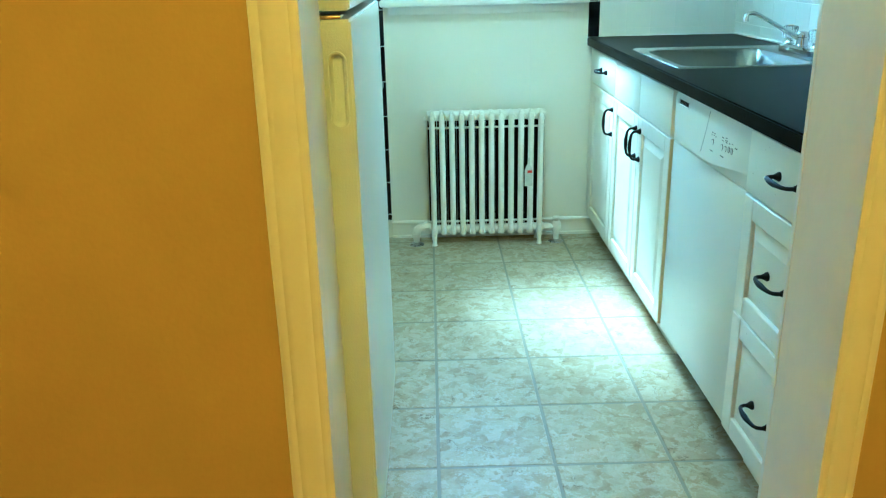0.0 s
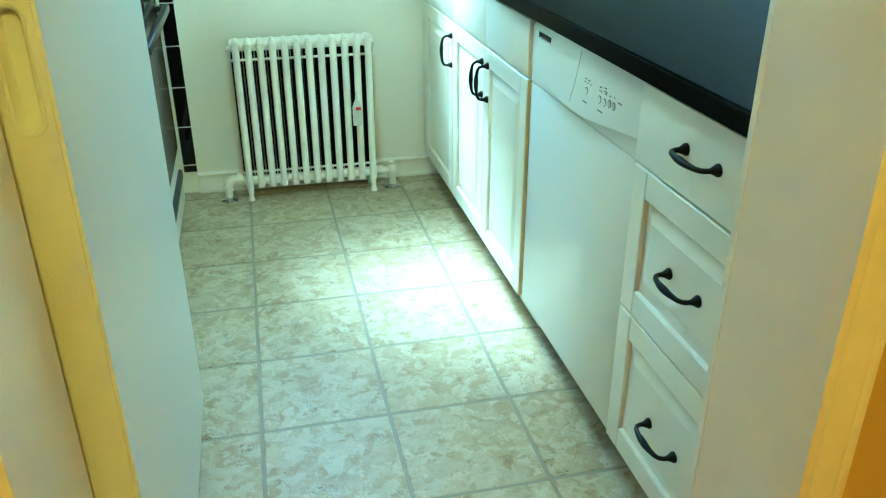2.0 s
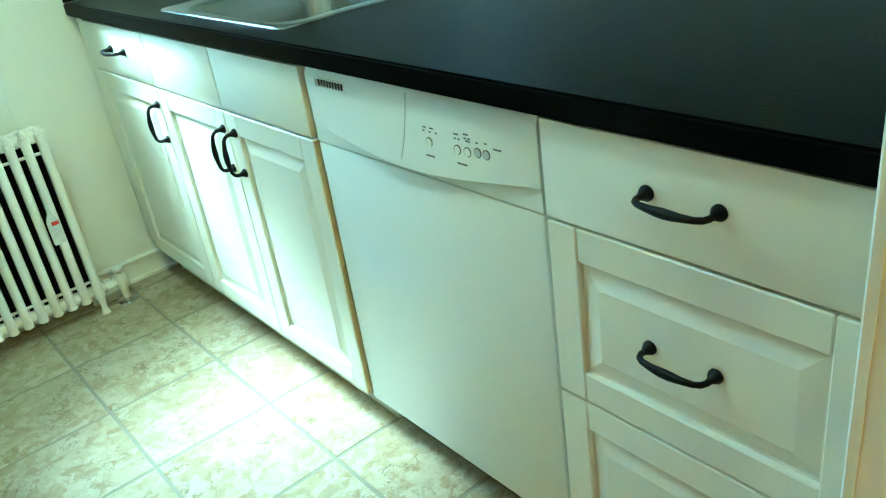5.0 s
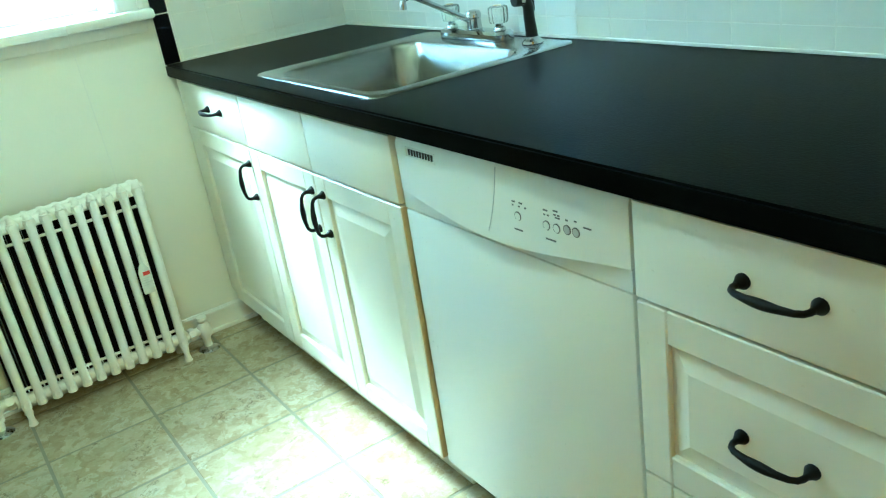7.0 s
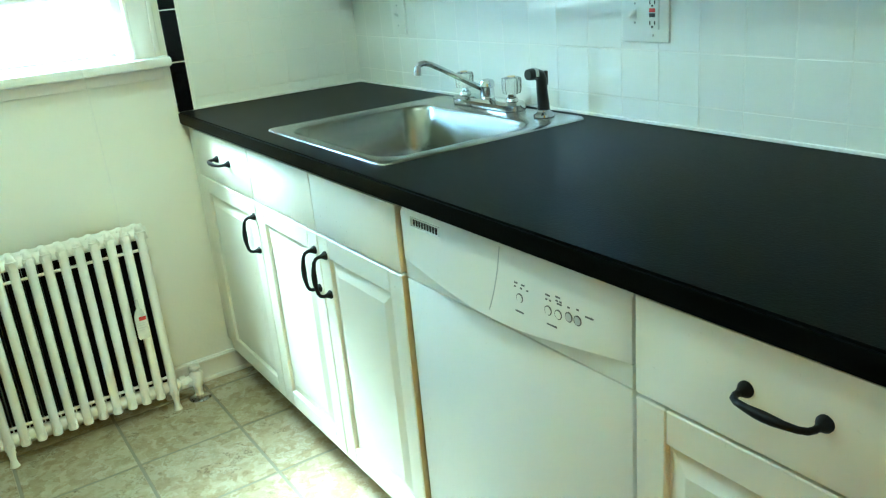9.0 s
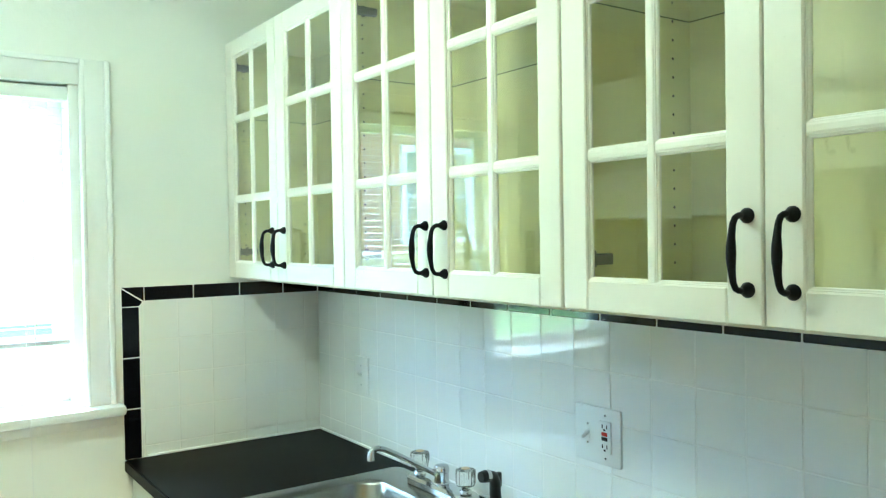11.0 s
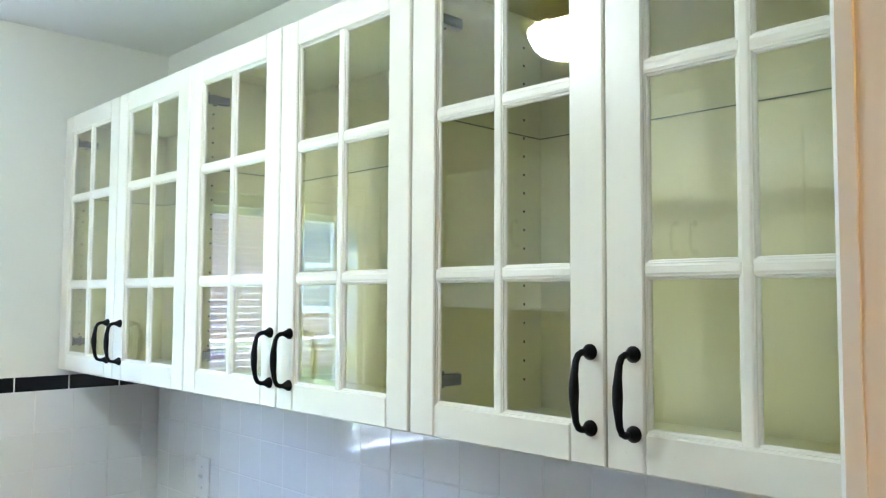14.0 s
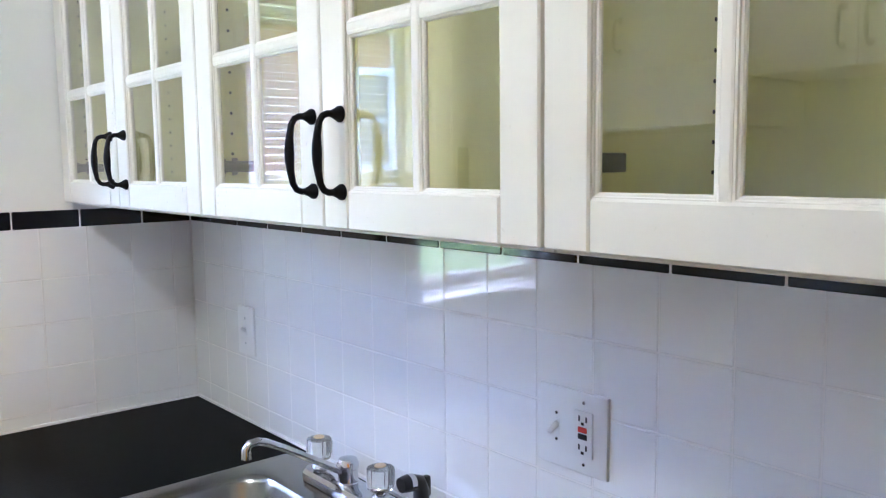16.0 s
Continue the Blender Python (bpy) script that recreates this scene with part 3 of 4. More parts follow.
def panel_grid(z_low, z_high, x_of, ny=28, nz=9):
    bm = bmesh.new()
    rows = []
    for i in range(ny + 1):
        u = i / ny
        y = Y0 + 0.003 + u * (Y1 - Y0 - 0.006)
        z0, z1 = z_low(u), z_high(u)
        rows.append([bm.verts.new((x_of(u, j / nz), y, z0 + (z1 - z0) * j / nz)) for j in range(nz + 1)] + [bm.verts.new((XD + 0.03, y, z1)), bm.verts.new((XD + 0.03, y, z0))])
    for a, b in zip(rows, rows[1:]):
        for k in range(len(a)):
            bm.faces.new((a[k], a[(k + 1) % len(a)], b[(k + 1) % len(a)], b[k]))
    bm.faces.new(rows[0]), bm.faces.new(rows[-1][::-1])
    bmesh.ops.recalc_face_normals(bm, faces=bm.faces)
    return bm


def lip(u):
    return 0.764 - 0.026 * math.sin(math.pi * u) ** 1.4


part("control_panel", panel_grid(lip, lambda u: 0.870, lambda u, v: XD - 0.004 - 0.014 * math.sin(math.pi * u) ** 0.8 * (1 - v) ** 0.8 + (0.006 if v == 1 else 0)), APPL, dw)
part("handle_recess", panel_grid(lambda u: 0.7265, lambda u: lip(u) - 0.0015, lambda u, v: XD - 0.003 + 0.012 * math.sin(math.pi * u) * v), APPL, dw)


def panel_x(y, z):
    u = (y - Y0) / (Y1 - Y0)
    v = (z - lip(u)) / (0.870 - lip(u))
    return XD - 0.004 - 0.014 * math.sin(math.pi * u) ** 0.8 * (1 - v) ** 0.8


bm = bmesh.new()
for k in range(9):
    y = 2.890 - 0.0095 * k
    box(bm, panel_x(y, 0.847) - 0.0008, XD + 0.004, y - 0.0062, y, 0.842, 0.854)
part("vent_slots", bm, DARK, dw, "dark vent slots")
part("vent_frame", boxes((panel_x(2.83, 0.84) - 0.003, XD + 0.004, 2.800, 2.898, 0.8385, 0.841), (panel_x(2.83, 0.855) - 0.003, XD + 0.004, 2.800, 2.898, 0.8555, 0.8575), (panel_x(2.87, 0.85) - 0.003, XD + 0.004, 2.895, 2.898, 0.841, 0.8555)), APPL, dw)
bm = bmesh.new()
pts = [(panel_x(2.638 + 0.02 * (0.5 - k / 8) ** 2 * 4, 0.758 + 0.108 * k / 8) - 0.0004, 2.628 + 0.022 * (1 - k / 8) ** 2, 0.752 + 0.112 * k / 8) for k in range(9)]
part("panel_seam", tube(bm, pts, [0.001] * 9, 6), GREYPL, dw)
for y in (2.573, 2.507, 2.485, 2.463, 2.445):
    z = 0.794 if y > 2.47 else 0.797
    x = panel_x(y, z)
    bm = tube(bmesh.new(), [(x + 0.002, y, z), (x - 0.0003, y, z), (x - 0.0005, y, z)], [0.0080, 0.0080, 0.0078], 20)
    bt = part("button", bm, PRINT, dw, "round push button")
    part("button_cap", tube(bmesh.new(), [(x, y, z), (x - 0.0010, y, z)], [0.0065, 0.0063], 18), APPL if y > 2.47 else GREYPL, bt)
bm = bmesh.new()
for y0, w, z in ((2.572, 0.020, 0.772), (2.499, 0.022, 0.773), (2.577, 0.004, 0.811), (2.562, 0.004, 0.811), (2.547, 0.004, 0.811), (2.503, 0.004, 0.811), (2.495, 0.004, 0.811), (2.481, 0.005, 0.815), (2.473, 0.005, 0.815), (2.478, 0.010, 0.811), (2.456, 0.005, 0.812), (2.438, 0.005, 0.814), (2.420, 0.016, 0.8085), (2.504, 0.010, 0.818), (2.482, 0.010, 0.821), (2.577, 0.008, 0.817), (2.560, 0.008, 0.817)):
    y0 += 0.010
    x = panel_x(y0 - w / 2, z)
    box(bm, x - 0.0006, x + 0.002, y0 - w, y0, z - 0.0012, z + 0.0012)
tagged(part("print", bm, PRINT, dw, "small dark panel markings"), kind="stuff")

# ---- worktop with sink ----
SX0, SX1, SY0, SY1 = 1.592, 2.160, 3.058, 3.682
bm = bmesh.new()
xs, ys = (1.534, SX0 + 0.02, SX1 - 0.02, XE - 0.001), (1.8605, SY0 + 0.02, SY1 - 0.02, YN - 0.001)
for i in range(3):
    for j in range(3):
        if (i, j) == (1, 1):
            continue
        bm.faces.new([bm.verts.new((x, y, 0.918)) for x, y in ((xs[i], ys[j]), (xs[i + 1], ys[j]), (xs[i + 1], ys[j + 1]), (xs[i], ys[j + 1]))])
bmesh.ops.remove_doubles(bm, verts=bm.verts, dist=0.0005)
ex = bmesh.ops.extrude_face_region(bm, geom=list(bm.faces))
bmesh.ops.translate(bm, verts=[v for v in ex["geom"] if isinstance(v, bmesh.types.BMVert)], vec=(0, 0, -0.038))
bmesh.ops.recalc_face_normals(bm, faces=bm.faces)
es = [e for e in bm.edges if all(abs(v.co.x - 1.534) < 0.001 for v in e.verts) and abs(e.verts[0].co.z - e.verts[1].co.z) < 0.001]
bmesh.ops.bevel(bm, geom=es, offset=0.004, segments=2, affect="EDGES")
solid("worktop", bm, LAMINATE, "black laminate worktop running the length of the wall", "worktop")
setting("caulk", boxes((XE - 0.0125, XE - 0.0015, 1.8605, YN - 0.012, 0.9185, 0.9255), (1.60, XE - 0.0125, YN - 0.0125, YN - 0.0015, 0.9185, 0.9255), bevel=0.0015), CAULK, "white caulk line along the worktop", "trim")


sink = thing("kitchen_sink", (1.88, 3.39, 0.916), "stainless steel single-bowl drop-in sink in the worktop", "sink")
bx0, bx1, by0, by1 = 1.630, 2.050, 3.112, 3.632
part("basin", loft(bmesh.new(), [
    ring_pts(SX0, SX1, SY0, SY1, 0.03, 0.9155), ring_pts(SX0 + 0.003, SX1 - 0.003, SY0 + 0.003, SY1 - 0.003, 0.028, 0.921), ring_pts(SX0 + 0.012, SX1 - 0.012, SY0 + 0.012, SY1 - 0.012, 0.025, 0.923),
    ring_pts(bx0 - 0.014, bx1 + 0.01, by0 - 0.014, by1 + 0.012, 0.07, 0.9195), ring_pts(bx0, bx1, by0, by1, 0.07, 0.917), ring_pts(bx0 + 0.006, bx1 - 0.006, by0 + 0.006, by1 - 0.006, 0.07, 0.908),
    ring_pts(bx0 + 0.014, bx1 - 0.014, by0 + 0.014, by1 - 0.014, 0.07, 0.79), ring_pts(bx0 + 0.02, bx1 - 0.02, by0 + 0.02, by1 - 0.02, 0.07, 0.765), ring_pts(bx0 + 0.045, bx1 - 0.045, by0 + 0.045, by1 - 0.045, 0.06, 0.752),
    ring_pts(1.905, 1.985, 3.41, 3.49, 0.039, 0.749)]), STEEL, sink)
part("drain", lathe(bmesh.new(), 1.945, 3.45, [(0.043, 0.7495), (0.043, 0.7525), (0.034, 0.753), (0.030, 0.7505), (0.012, 0.7502)]), CHROME, sink, "round drain strainer")
part("drain_hole", lathe(bmesh.new(), 1.945, 3.45, [(0.029, 0.7515), (0.029, 0.7528), (0.004, 0.7529)], 20), DARK, sink, "dark drain opening")

tap = thing("faucet", (2.120, 3.415, 0.923), "chrome two-handle faucet with clear knobs and swing spout", "faucet")
bm = bmesh.new()
loft(bm, [ring_pts(2.088, 2.150, 3.264, 3.542, 0.029, 0.9225), ring_pts(2.088, 2.150, 3.264, 3.542, 0.029, 0.937), ring_pts(2.094, 2.144, 3.270, 3.536, 0.024, 0.944), ring_pts(2.104, 2.134, 3.286, 3.520, 0.014, 0.946)])
part("base_plate", bm, CHROME, tap)
part("hub", lathe(bmesh.new(), 2.120, 3.405, [(0.023, 0.944), (0.0195, 0.948), (0.0185, 0.972), (0.0205, 0.974), (0.0205, 0.984), (0.017, 0.991), (0.006, 0.994)]), CHROME, tap)
pts = [(2.112, 3.406, 0.966), (2.06, 3.416, 0.997), (2.0, 3.430, 1.033), (1.966, 3.433, 1.051), (1.95, 3.435, 1.056), (1.936, 3.437, 1.054), (1.930, 3.438, 1.046), (1.929, 3.438, 1.028)]
part("spout", tube(bmesh.new(), pts, [0.0080, 0.0072, 0.0070, 0.0070, 0.0072, 0.0076, 0.0084, 0.0098], 14), CHROME, tap)
for y in (3.300, 3.508):
    part("knob_stem", lathe(bmesh.new(), 2.120, y, [(0.017, 0.944), (0.015, 0.952), (0.010, 0.956), (0.010, 0.962)]), CHROME, tap)
    bm, seg = bmesh.new(), 48
    rows = []
    for r, z in ((0.013, 0.962), (0.022, 0.964), (0.0245, 0.972), (0.0255, 0.994), (0.024, 1.003), (0.016, 1.006)):
        rows.append([bm.verts.new((2.120 + r * (1 + 0.045 * math.cos(12 * a)) * math.cos(a), y + r * (1 + 0.045 * math.cos(12 * a)) * math.sin(a), z)) for a in (2 * math.pi * k / seg for k in range(seg))])
    for a, b in zip(rows, rows[1:]):
        for k in range(seg):
            bm.faces.new((a[k], a[(k + 1) % seg], b[(k + 1) % seg], b[k]))
    bm.faces.new(rows[0][::-1]), bm.faces.new(rows[-1])
    bmesh.ops.recalc_face_normals(bm, faces=bm.faces)
    part("knob_cap", lathe(bmesh.new(), 2.120, y, [(0.011, 1.0064), (0.010, 1.0082), (0.004, 1.0086)]), TANCAP, tap, "yellowed cap")
    part("knob", bm, ACRYLIC, tap, "clear fluted acrylic knob")
spr = thing("side_sprayer", (2.108, 3.163, 0.923), "black pull-out side sprayer in a chrome collar", "sprayer")
part("collar", lathe(bmesh.new(), 2.108, 3.163, [(0.026, 0.9225), (0.025, 0.928), (0.017, 0.934), (0.016, 0.938)]), CHROME, spr)
part("grip", tube(bmesh.new(), [(2.108, 3.163, 0.935), (2.108, 3.163, 0.95), (2.105, 3.163, 0.985), (2.105, 3.163, 1.008), (2.099, 3.163, 1.022), (2.087, 3.163, 1.026)], [0.0155, 0.0145, 0.0135, 0.0135, 0.014, 0.0135], 14), BLACKPL, spr)
part("nozzle", tube(bmesh.new(), [(2.089, 3.163, 1.026), (2.071, 3.163, 1.027), (2.063, 3.163, 1.027)], [0.0135, 0.0142, 0.0125], 16), BLACKPL, spr)
part("nozzle_band", tube(bmesh.new(), [(2.087, 3.163, 1.026), (2.077, 3.163, 1.0268)], [0.0146, 0.0146], 16), CHROME, spr, "chrome band")
part("trigger", boxes((2.111, 2.122, 3.157, 3.169, 0.995, 1.03), bevel=0.003), BLACKPL, spr)

# ---- glazed wall cabinets ----
UX, UZ0, UZ1, ZS = 1.873, 1.459, 2.219, 1.976


def glazed_door(parent, y0, y1, handle_y):
    z0, z1 = UZ0 + 0.002, UZ1 - 0.002
    st, rl, mu = 0.055, 0.050, 0.014
    ym = (y0 + y1) / 2
    panes_z = ((z0 + rl, 1.705), (1.719, 1.9605), (1.9745, z1 - rl))
    bm = bmesh.new()
    box(bm, UX + 0.0035, UX + 0.016, ym - mu / 2, ym + mu / 2, z0 + rl - 0.001, z1 - rl + 0.001, bevel=0.003)
    d = part("door", bm, CAB, parent, smooth=False)
    for a, b in ((1.705, 1.719), (1.9605, 1.9745)):
        for c, e in ((y0 + st - 0.001, ym - mu / 2 + 0.001), (ym + mu / 2 - 0.001, y1 - st + 0.001)):
            part("muntin", box(bmesh.new(), UX + 0.0038, UX + 0.016, c, e, a, b, bevel=0.003), CAB, d, smooth=False)
    for n, q in (("stile", (y0, y0 + st, z0, z1)), ("stile", (y1 - st, y1, z0, z1)), ("rail", (y0 + st + 0.0005, y1 - st - 0.0005, z0, z0 + rl)), ("rail", (y0 + st + 0.0005, y1 - st - 0.0005, z1 - rl, z1))):
        part(n, chamfered(UX, UX + 0.019, *q), CAB, d, smooth=False)
    for zl, zh in panes_z:
        for yl, yh in ((y0 + st, ym - mu / 2), (ym + mu / 2, y1 - st)):
            rect = lambda x, g: [(x, y, z) for y, z in ((yl + g, zl + g), (yh - g, zl + g), (yh - g, zh - g), (yl + g, zh - g))]
            bead = [rect(UX + 0.005, -0.0008), rect(UX + 0.0052, 0.0015), rect(UX + 0.0072, 0.0022), rect(UX + 0.0078, 0.0042), rect(UX + 0.0098, 0.0055), rect(UX + 0.0125, 0.0055)]
            part("bead", loft(bmesh.new(), bead, cap=False), CAB, d, smooth=False)
            p = part("pane", boxes((UX + 0.0095, UX + 0.0125, yl + 0.001, yh - 0.001, zl + 0.001, zh - 0.001)), CLEAR, d, "clear glass pane", smooth=False)
            p.visible_shadow = False
    part("handle", pull(bmesh.new(), UX, handle_y, 1.558, "z"), BLACKIRON, d, "black iron pull")


def hinge(parent, y, z, way):
    """A sprung steel hinge on a cabinet side; way: to the cabinet's middle."""
    bm = bmesh.new()
    box(bm, UX + 0.022, UX + 0.088, min(y, y + way * 0.015), max(y, y + way * 0.015), z - 0.010, z + 0.009, bevel=0.002)
    box(bm, UX + 0.012, UX + 0.030, min(y + way * 0.002, y + way * 0.024), max(y + way * 0.002, y + way * 0.024), z - 0.013, z + 0.013, bevel=0.003)
    box(bm, UX + 0.050, UX + 0.060, min(y, y + way * 0.003), max(y, y + way * 0.003), z - 0.014, z + 0.014, bevel=0.001)
    tube(bm, [(UX + 0.060, y + way * 0.013, z), (UX + 0.060, y + way * 0.0155, z)], [0.004, 0.0036], 10)
    tube(bm, [(UX + 0.032, y + way * 0.013, z), (UX + 0.032, y + way * 0.0155, z)], [0.004, 0.0036], 10)
    part("hinge", bm, HINGE, parent, "steel hinge")


def wall_cabinet(y0, y1, near, far):
    c = thing("wall_cabinet", (2.03, (y0 + y1) / 2, UZ0), "white wall cabinet, two glazed six-pane doors, empty inside", "cabinet", "glazed wall cabinets")
    xb, t = XE - 0.0025, 0.017
    x0 = UX + 0.0205
    part("carcass", boxes((x0, xb, y0 + 0.001, y0 + t, UZ0, UZ1), (x0, xb, y1 - t, y1 - 0.001, UZ0, UZ1), (x0, xb, y0 + t, y1 - t, UZ0, UZ0 + t), (x0, xb, y0 + t, y1 - t, UZ1 - t, UZ1)), CABIN, c, "cream inside", smooth=False)
    part("back_panel", boxes((xb - 0.006, xb, y0 + t, y1 - t, UZ0 + t, UZ1 - t)), CABIN, c, smooth=False)
    part("underside", boxes((x0, xb, y0 + 0.001, y1 - 0.001, UZ0 - 0.003, UZ0)), CAB, c, smooth=False)
    ym = (y0 + y1) / 2
    glazed_door(c, y0 + 0.0015, ym - 0.0015, ym - near)
    glazed_door(c, ym + 0.0015, y1 - 0.0015, ym + far)
    for z in (1.543, 2.141):
        hinge(c, y0 + t, z, 1)
        hinge(c, y1 - t, z, -1)
    bm = bmesh.new()
    for yy, s in ((y0 + t, 1), (y1 - t, -1)):
        for x in (x0 + 0.032, xb - 0.055):
            for k in range(19):
                z = 1.53 + 0.034 * k
                tube(bm, [(x, yy - s * 0.001, z), (x, yy + s * 0.0006, z)], [0.003, 0.0026], 6)
    tagged(part("shelf_pin_holes", bm, DARK, c, "rows of shelf pin holes", smooth=False), kind="stuff")
    s = part("glass_shelf", boxes((x0 + 0.02, xb - 0.01, y0 + t + 0.001, y1 - t - 0.0016, ZS - 0.003, ZS + 0.003)), SHELFG, c, "green-edged glass shelf", smooth=False)
    s.visible_shadow = False
    part("shelf_edge", boxes((xb - 0.0096, xb - 0.0088, y0 + t + 0.001, y1 - t - 0.001, ZS - 0.0005, ZS + 0.0015)), SHELFE, s, "green glass edge", smooth=False)
    part("shelf_edge", boxes((x0 + 0.02, xb - 0.01, y1 - t - 0.0014, y1 - t - 0.0006, ZS - 0.0005, ZS + 0.0015)), SHELFE, s, "green glass edge", smooth=False)


for y0, y1, near, far in ((3.456, 4.253, 0.046, 0.034), (2.679, 3.454, 0.046, 0.022), (1.925, 2.677, 0.042, 0.023)):
    wall_cabinet(y0, y1, near, far)

# ---- outlets ----


def cover(name, y0, y1, z0, z1, label):
    o = thing(name, (XE - 0.006, (y0 + y1) / 2, z0), label, "outlet")
    part("plate", boxes((XE - 0.0125, XE - 0.0045, y0, y1, z0, z1), bevel=0.0028), PLATE, o)
    return o


XP = XE - 0.0125
o1 = cover("wall_switch", 3.8980, 3.9800, 1.0870, 1.2060, "white single wall switch plate on the tiles")
part("toggle_surround", boxes((XP - 0.001, XP + 0.001, 3.9345, 3.9445, 1.134, 1.159)), CARD, o1)
part("toggle", tube(bmesh.new(), [(XP + 0.001, 3.9395, 1.147), (XP - 0.006, 3.9395, 1.150), (XP - 0.012, 3.9395, 1.155)], [0.0052, 0.0046, 0.0034], 8), PLATE, o1, "toggle switch")
for z in (1.116, 1.177):
    part("screw", tube(bmesh.new(), [(XP + 0.001, 3.9395, z), (XP - 0.0012, 3.9395, z)], [0.0032, 0.0028], 10), GREYPL, o1)
o2 = cover("switch_outlet", 2.8415, 2.9715, 1.0955, 1.2165, "white double plate with toggle switch and safety outlet")
part("toggle", tube(bmesh.new(), [(XP + 0.001, 2.9350, 1.1595), (XP - 0.008, 2.9350, 1.1555), (XP - 0.017, 2.9350, 1.1495)], [0.0052, 0.0046, 0.0034], 8), PLATE, o2, "toggle switch")
part("toggle_surround", boxes((XP - 0.001, XP + 0.001, 2.9300, 2.9400, 1.1435, 1.1685)), CARD, o2)
s = part("socket", boxes((XP - 0.003, XP + 0.001, 2.8665, 2.9005, 1.1225, 1.1895), bevel=0.001), PLATE, o2)
part("reset_button", boxes((XP - 0.0045, XP, 2.8755, 2.8915, 1.1585, 1.1665), bevel=0.0008), REDP, s, "red button")
part("test_button", boxes((XP - 0.0045, XP, 2.8755, 2.8915, 1.1485, 1.1565), bevel=0.0008), BLACKPL, s, "black button")
part("slots", boxes(*[(XP - 0.0036, XP, y, y + 0.0025, z, z + 0.008) for y in (2.8755, 2.8885) for z in (1.1745, 1.1325)], *[(XP - 0.0036, XP, 2.8810, 2.8860, z, z + 0.004) for z in (1.1695, 1.1265)]), DARK, s)
bm = bmesh.new()
for y, z in ((2.9350, 1.1365), (2.9350, 1.1765), (2.8835, 1.1105), (2.8835, 1.2015)):
    tube(bm, [(XP + 0.001, y, z), (XP - 0.0012, y, z)], [0.0028, 0.0024], 10)
part("screws", bm, CHROME, o2)

# ---- radiator ----
rad = thing("radiator", (1.098, 4.165, 0), "white cast-iron column radiator under the window", "radiator")
NX, RX0, PITCH = 12, 0.829, 0.0442


def section(cx, foot):
    bm = bmesh.new()
    for y, r in ((4.118, 0.0136),):
        tube(bm, [(cx, y, 0.054), (cx, y, 0.10), (cx, y, 0.33), (cx, y, 0.56), (cx, y, 0.60)], [r * 1.1, r, r, r, r * 1.15], 10)
    for z, dz in ((0.070, 0.018), (0.588, 0.022)):
        tube(bm, [(cx, 4.104, z), (cx, 4.118, z), (cx, 4.158, z), (cx, 4.198, z), (cx, 4.212, z)], [dz * 0.45, dz * 0.85, dz * 0.8, dz * 0.85, dz * 0.45], 10)
    tube(bm, [(cx, 4.118, 0.585), (cx, 4.122, 0.600), (cx, 4.134, 0.606), (cx, 4.150, 0.602)], [0.0136, 0.013, 0.010, 0.006], 10)
    for y in (4.135, 4.180):
        for z in (0.074, 0.588):
            tube(bm, [(cx - PITCH / 2, y, z), (cx + PITCH / 2, y, z)], [0.0185, 0.0185], 12)
    if foot:
        for y in (4.115, 4.2):
            tube(bm, [(cx, y, 0.0), (cx, y, 0.005), (cx, y, 0.022), (cx, y, 0.058)], [0.0145, 0.0125, 0.0090, 0.013], 10)
    bmesh.ops.scale(bm, verts=bm.verts, vec=(1, 1, 1.016))
    return bm


for k in range(NX):
    sec = part("section", section(RX0 + PITCH * k, k in (0, NX - 1)), RADI, rad)
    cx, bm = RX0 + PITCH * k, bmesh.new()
    # Rear columns swelled to touch and painted near-black, so gaps look shaded.
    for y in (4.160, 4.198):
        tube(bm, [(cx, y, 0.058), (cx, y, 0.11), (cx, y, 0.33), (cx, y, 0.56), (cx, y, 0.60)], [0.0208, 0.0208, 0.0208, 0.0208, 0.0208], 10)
    part("rear_column", bm, GAPSHADE, sec, "rear iron columns coloured near-black for the shade in the gaps")
xa, xb2 = RX0 - 0.02, RX0 + PITCH * (NX - 1) + 0.02
part("tie_rod", tube(bmesh.new(), [(xa, 4.130, 0.548), (xb2, 4.130, 0.548)], [0.005, 0.005], 8), RADI, rad)
part("tie_rod", tube(bmesh.new(), [(xa, 4.130, 0.112), (xb2, 4.130, 0.112)], [0.005, 0.005], 8), RADI, rad)
part("plug", tube(bmesh.new(), [(xa, 4.15, 0.585), (xa - 0.012, 4.15, 0.585), (xa - 0.016, 4.15, 0.585)], [0.012, 0.011, 0.006], 8), RADI, rad)
bm = tube(bmesh.new(), [(xa + 0.01, 4.14, 0.086), (xa - 0.02, 4.14, 0.086), (xa - 0.045, 4.14, 0.083), (xa - 0.060, 4.14, 0.072), (xa - 0.065, 4.14, 0.052), (xa - 0.065, 4.14, 0.0)], [0.016, 0.016, 0.018, 0.020, 0.017, 0.013], 12)
tube(bm, [(xa - 0.008, 4.14, 0.086), (xa - 0.026, 4.14, 0.086)], [0.024, 0.024], 6)
tube(bm, [(xa - 0.065, 4.14, 0.038), (xa - 0.065, 4.14, 0.054)], [0.021, 0.021], 8)
part("inlet_pipe", bm, RADI, rad)
bm = tube(bmesh.new(), [(xb2 - 0.01, 4.14, 0.086), (xb2 + 0.06, 4.14, 0.086)], [0.016, 0.016], 12)
tube(bm, [(xb2 + 0.008, 4.14, 0.086), (xb2 + 0.028, 4.14, 0.086)], [0.024, 0.024], 6)
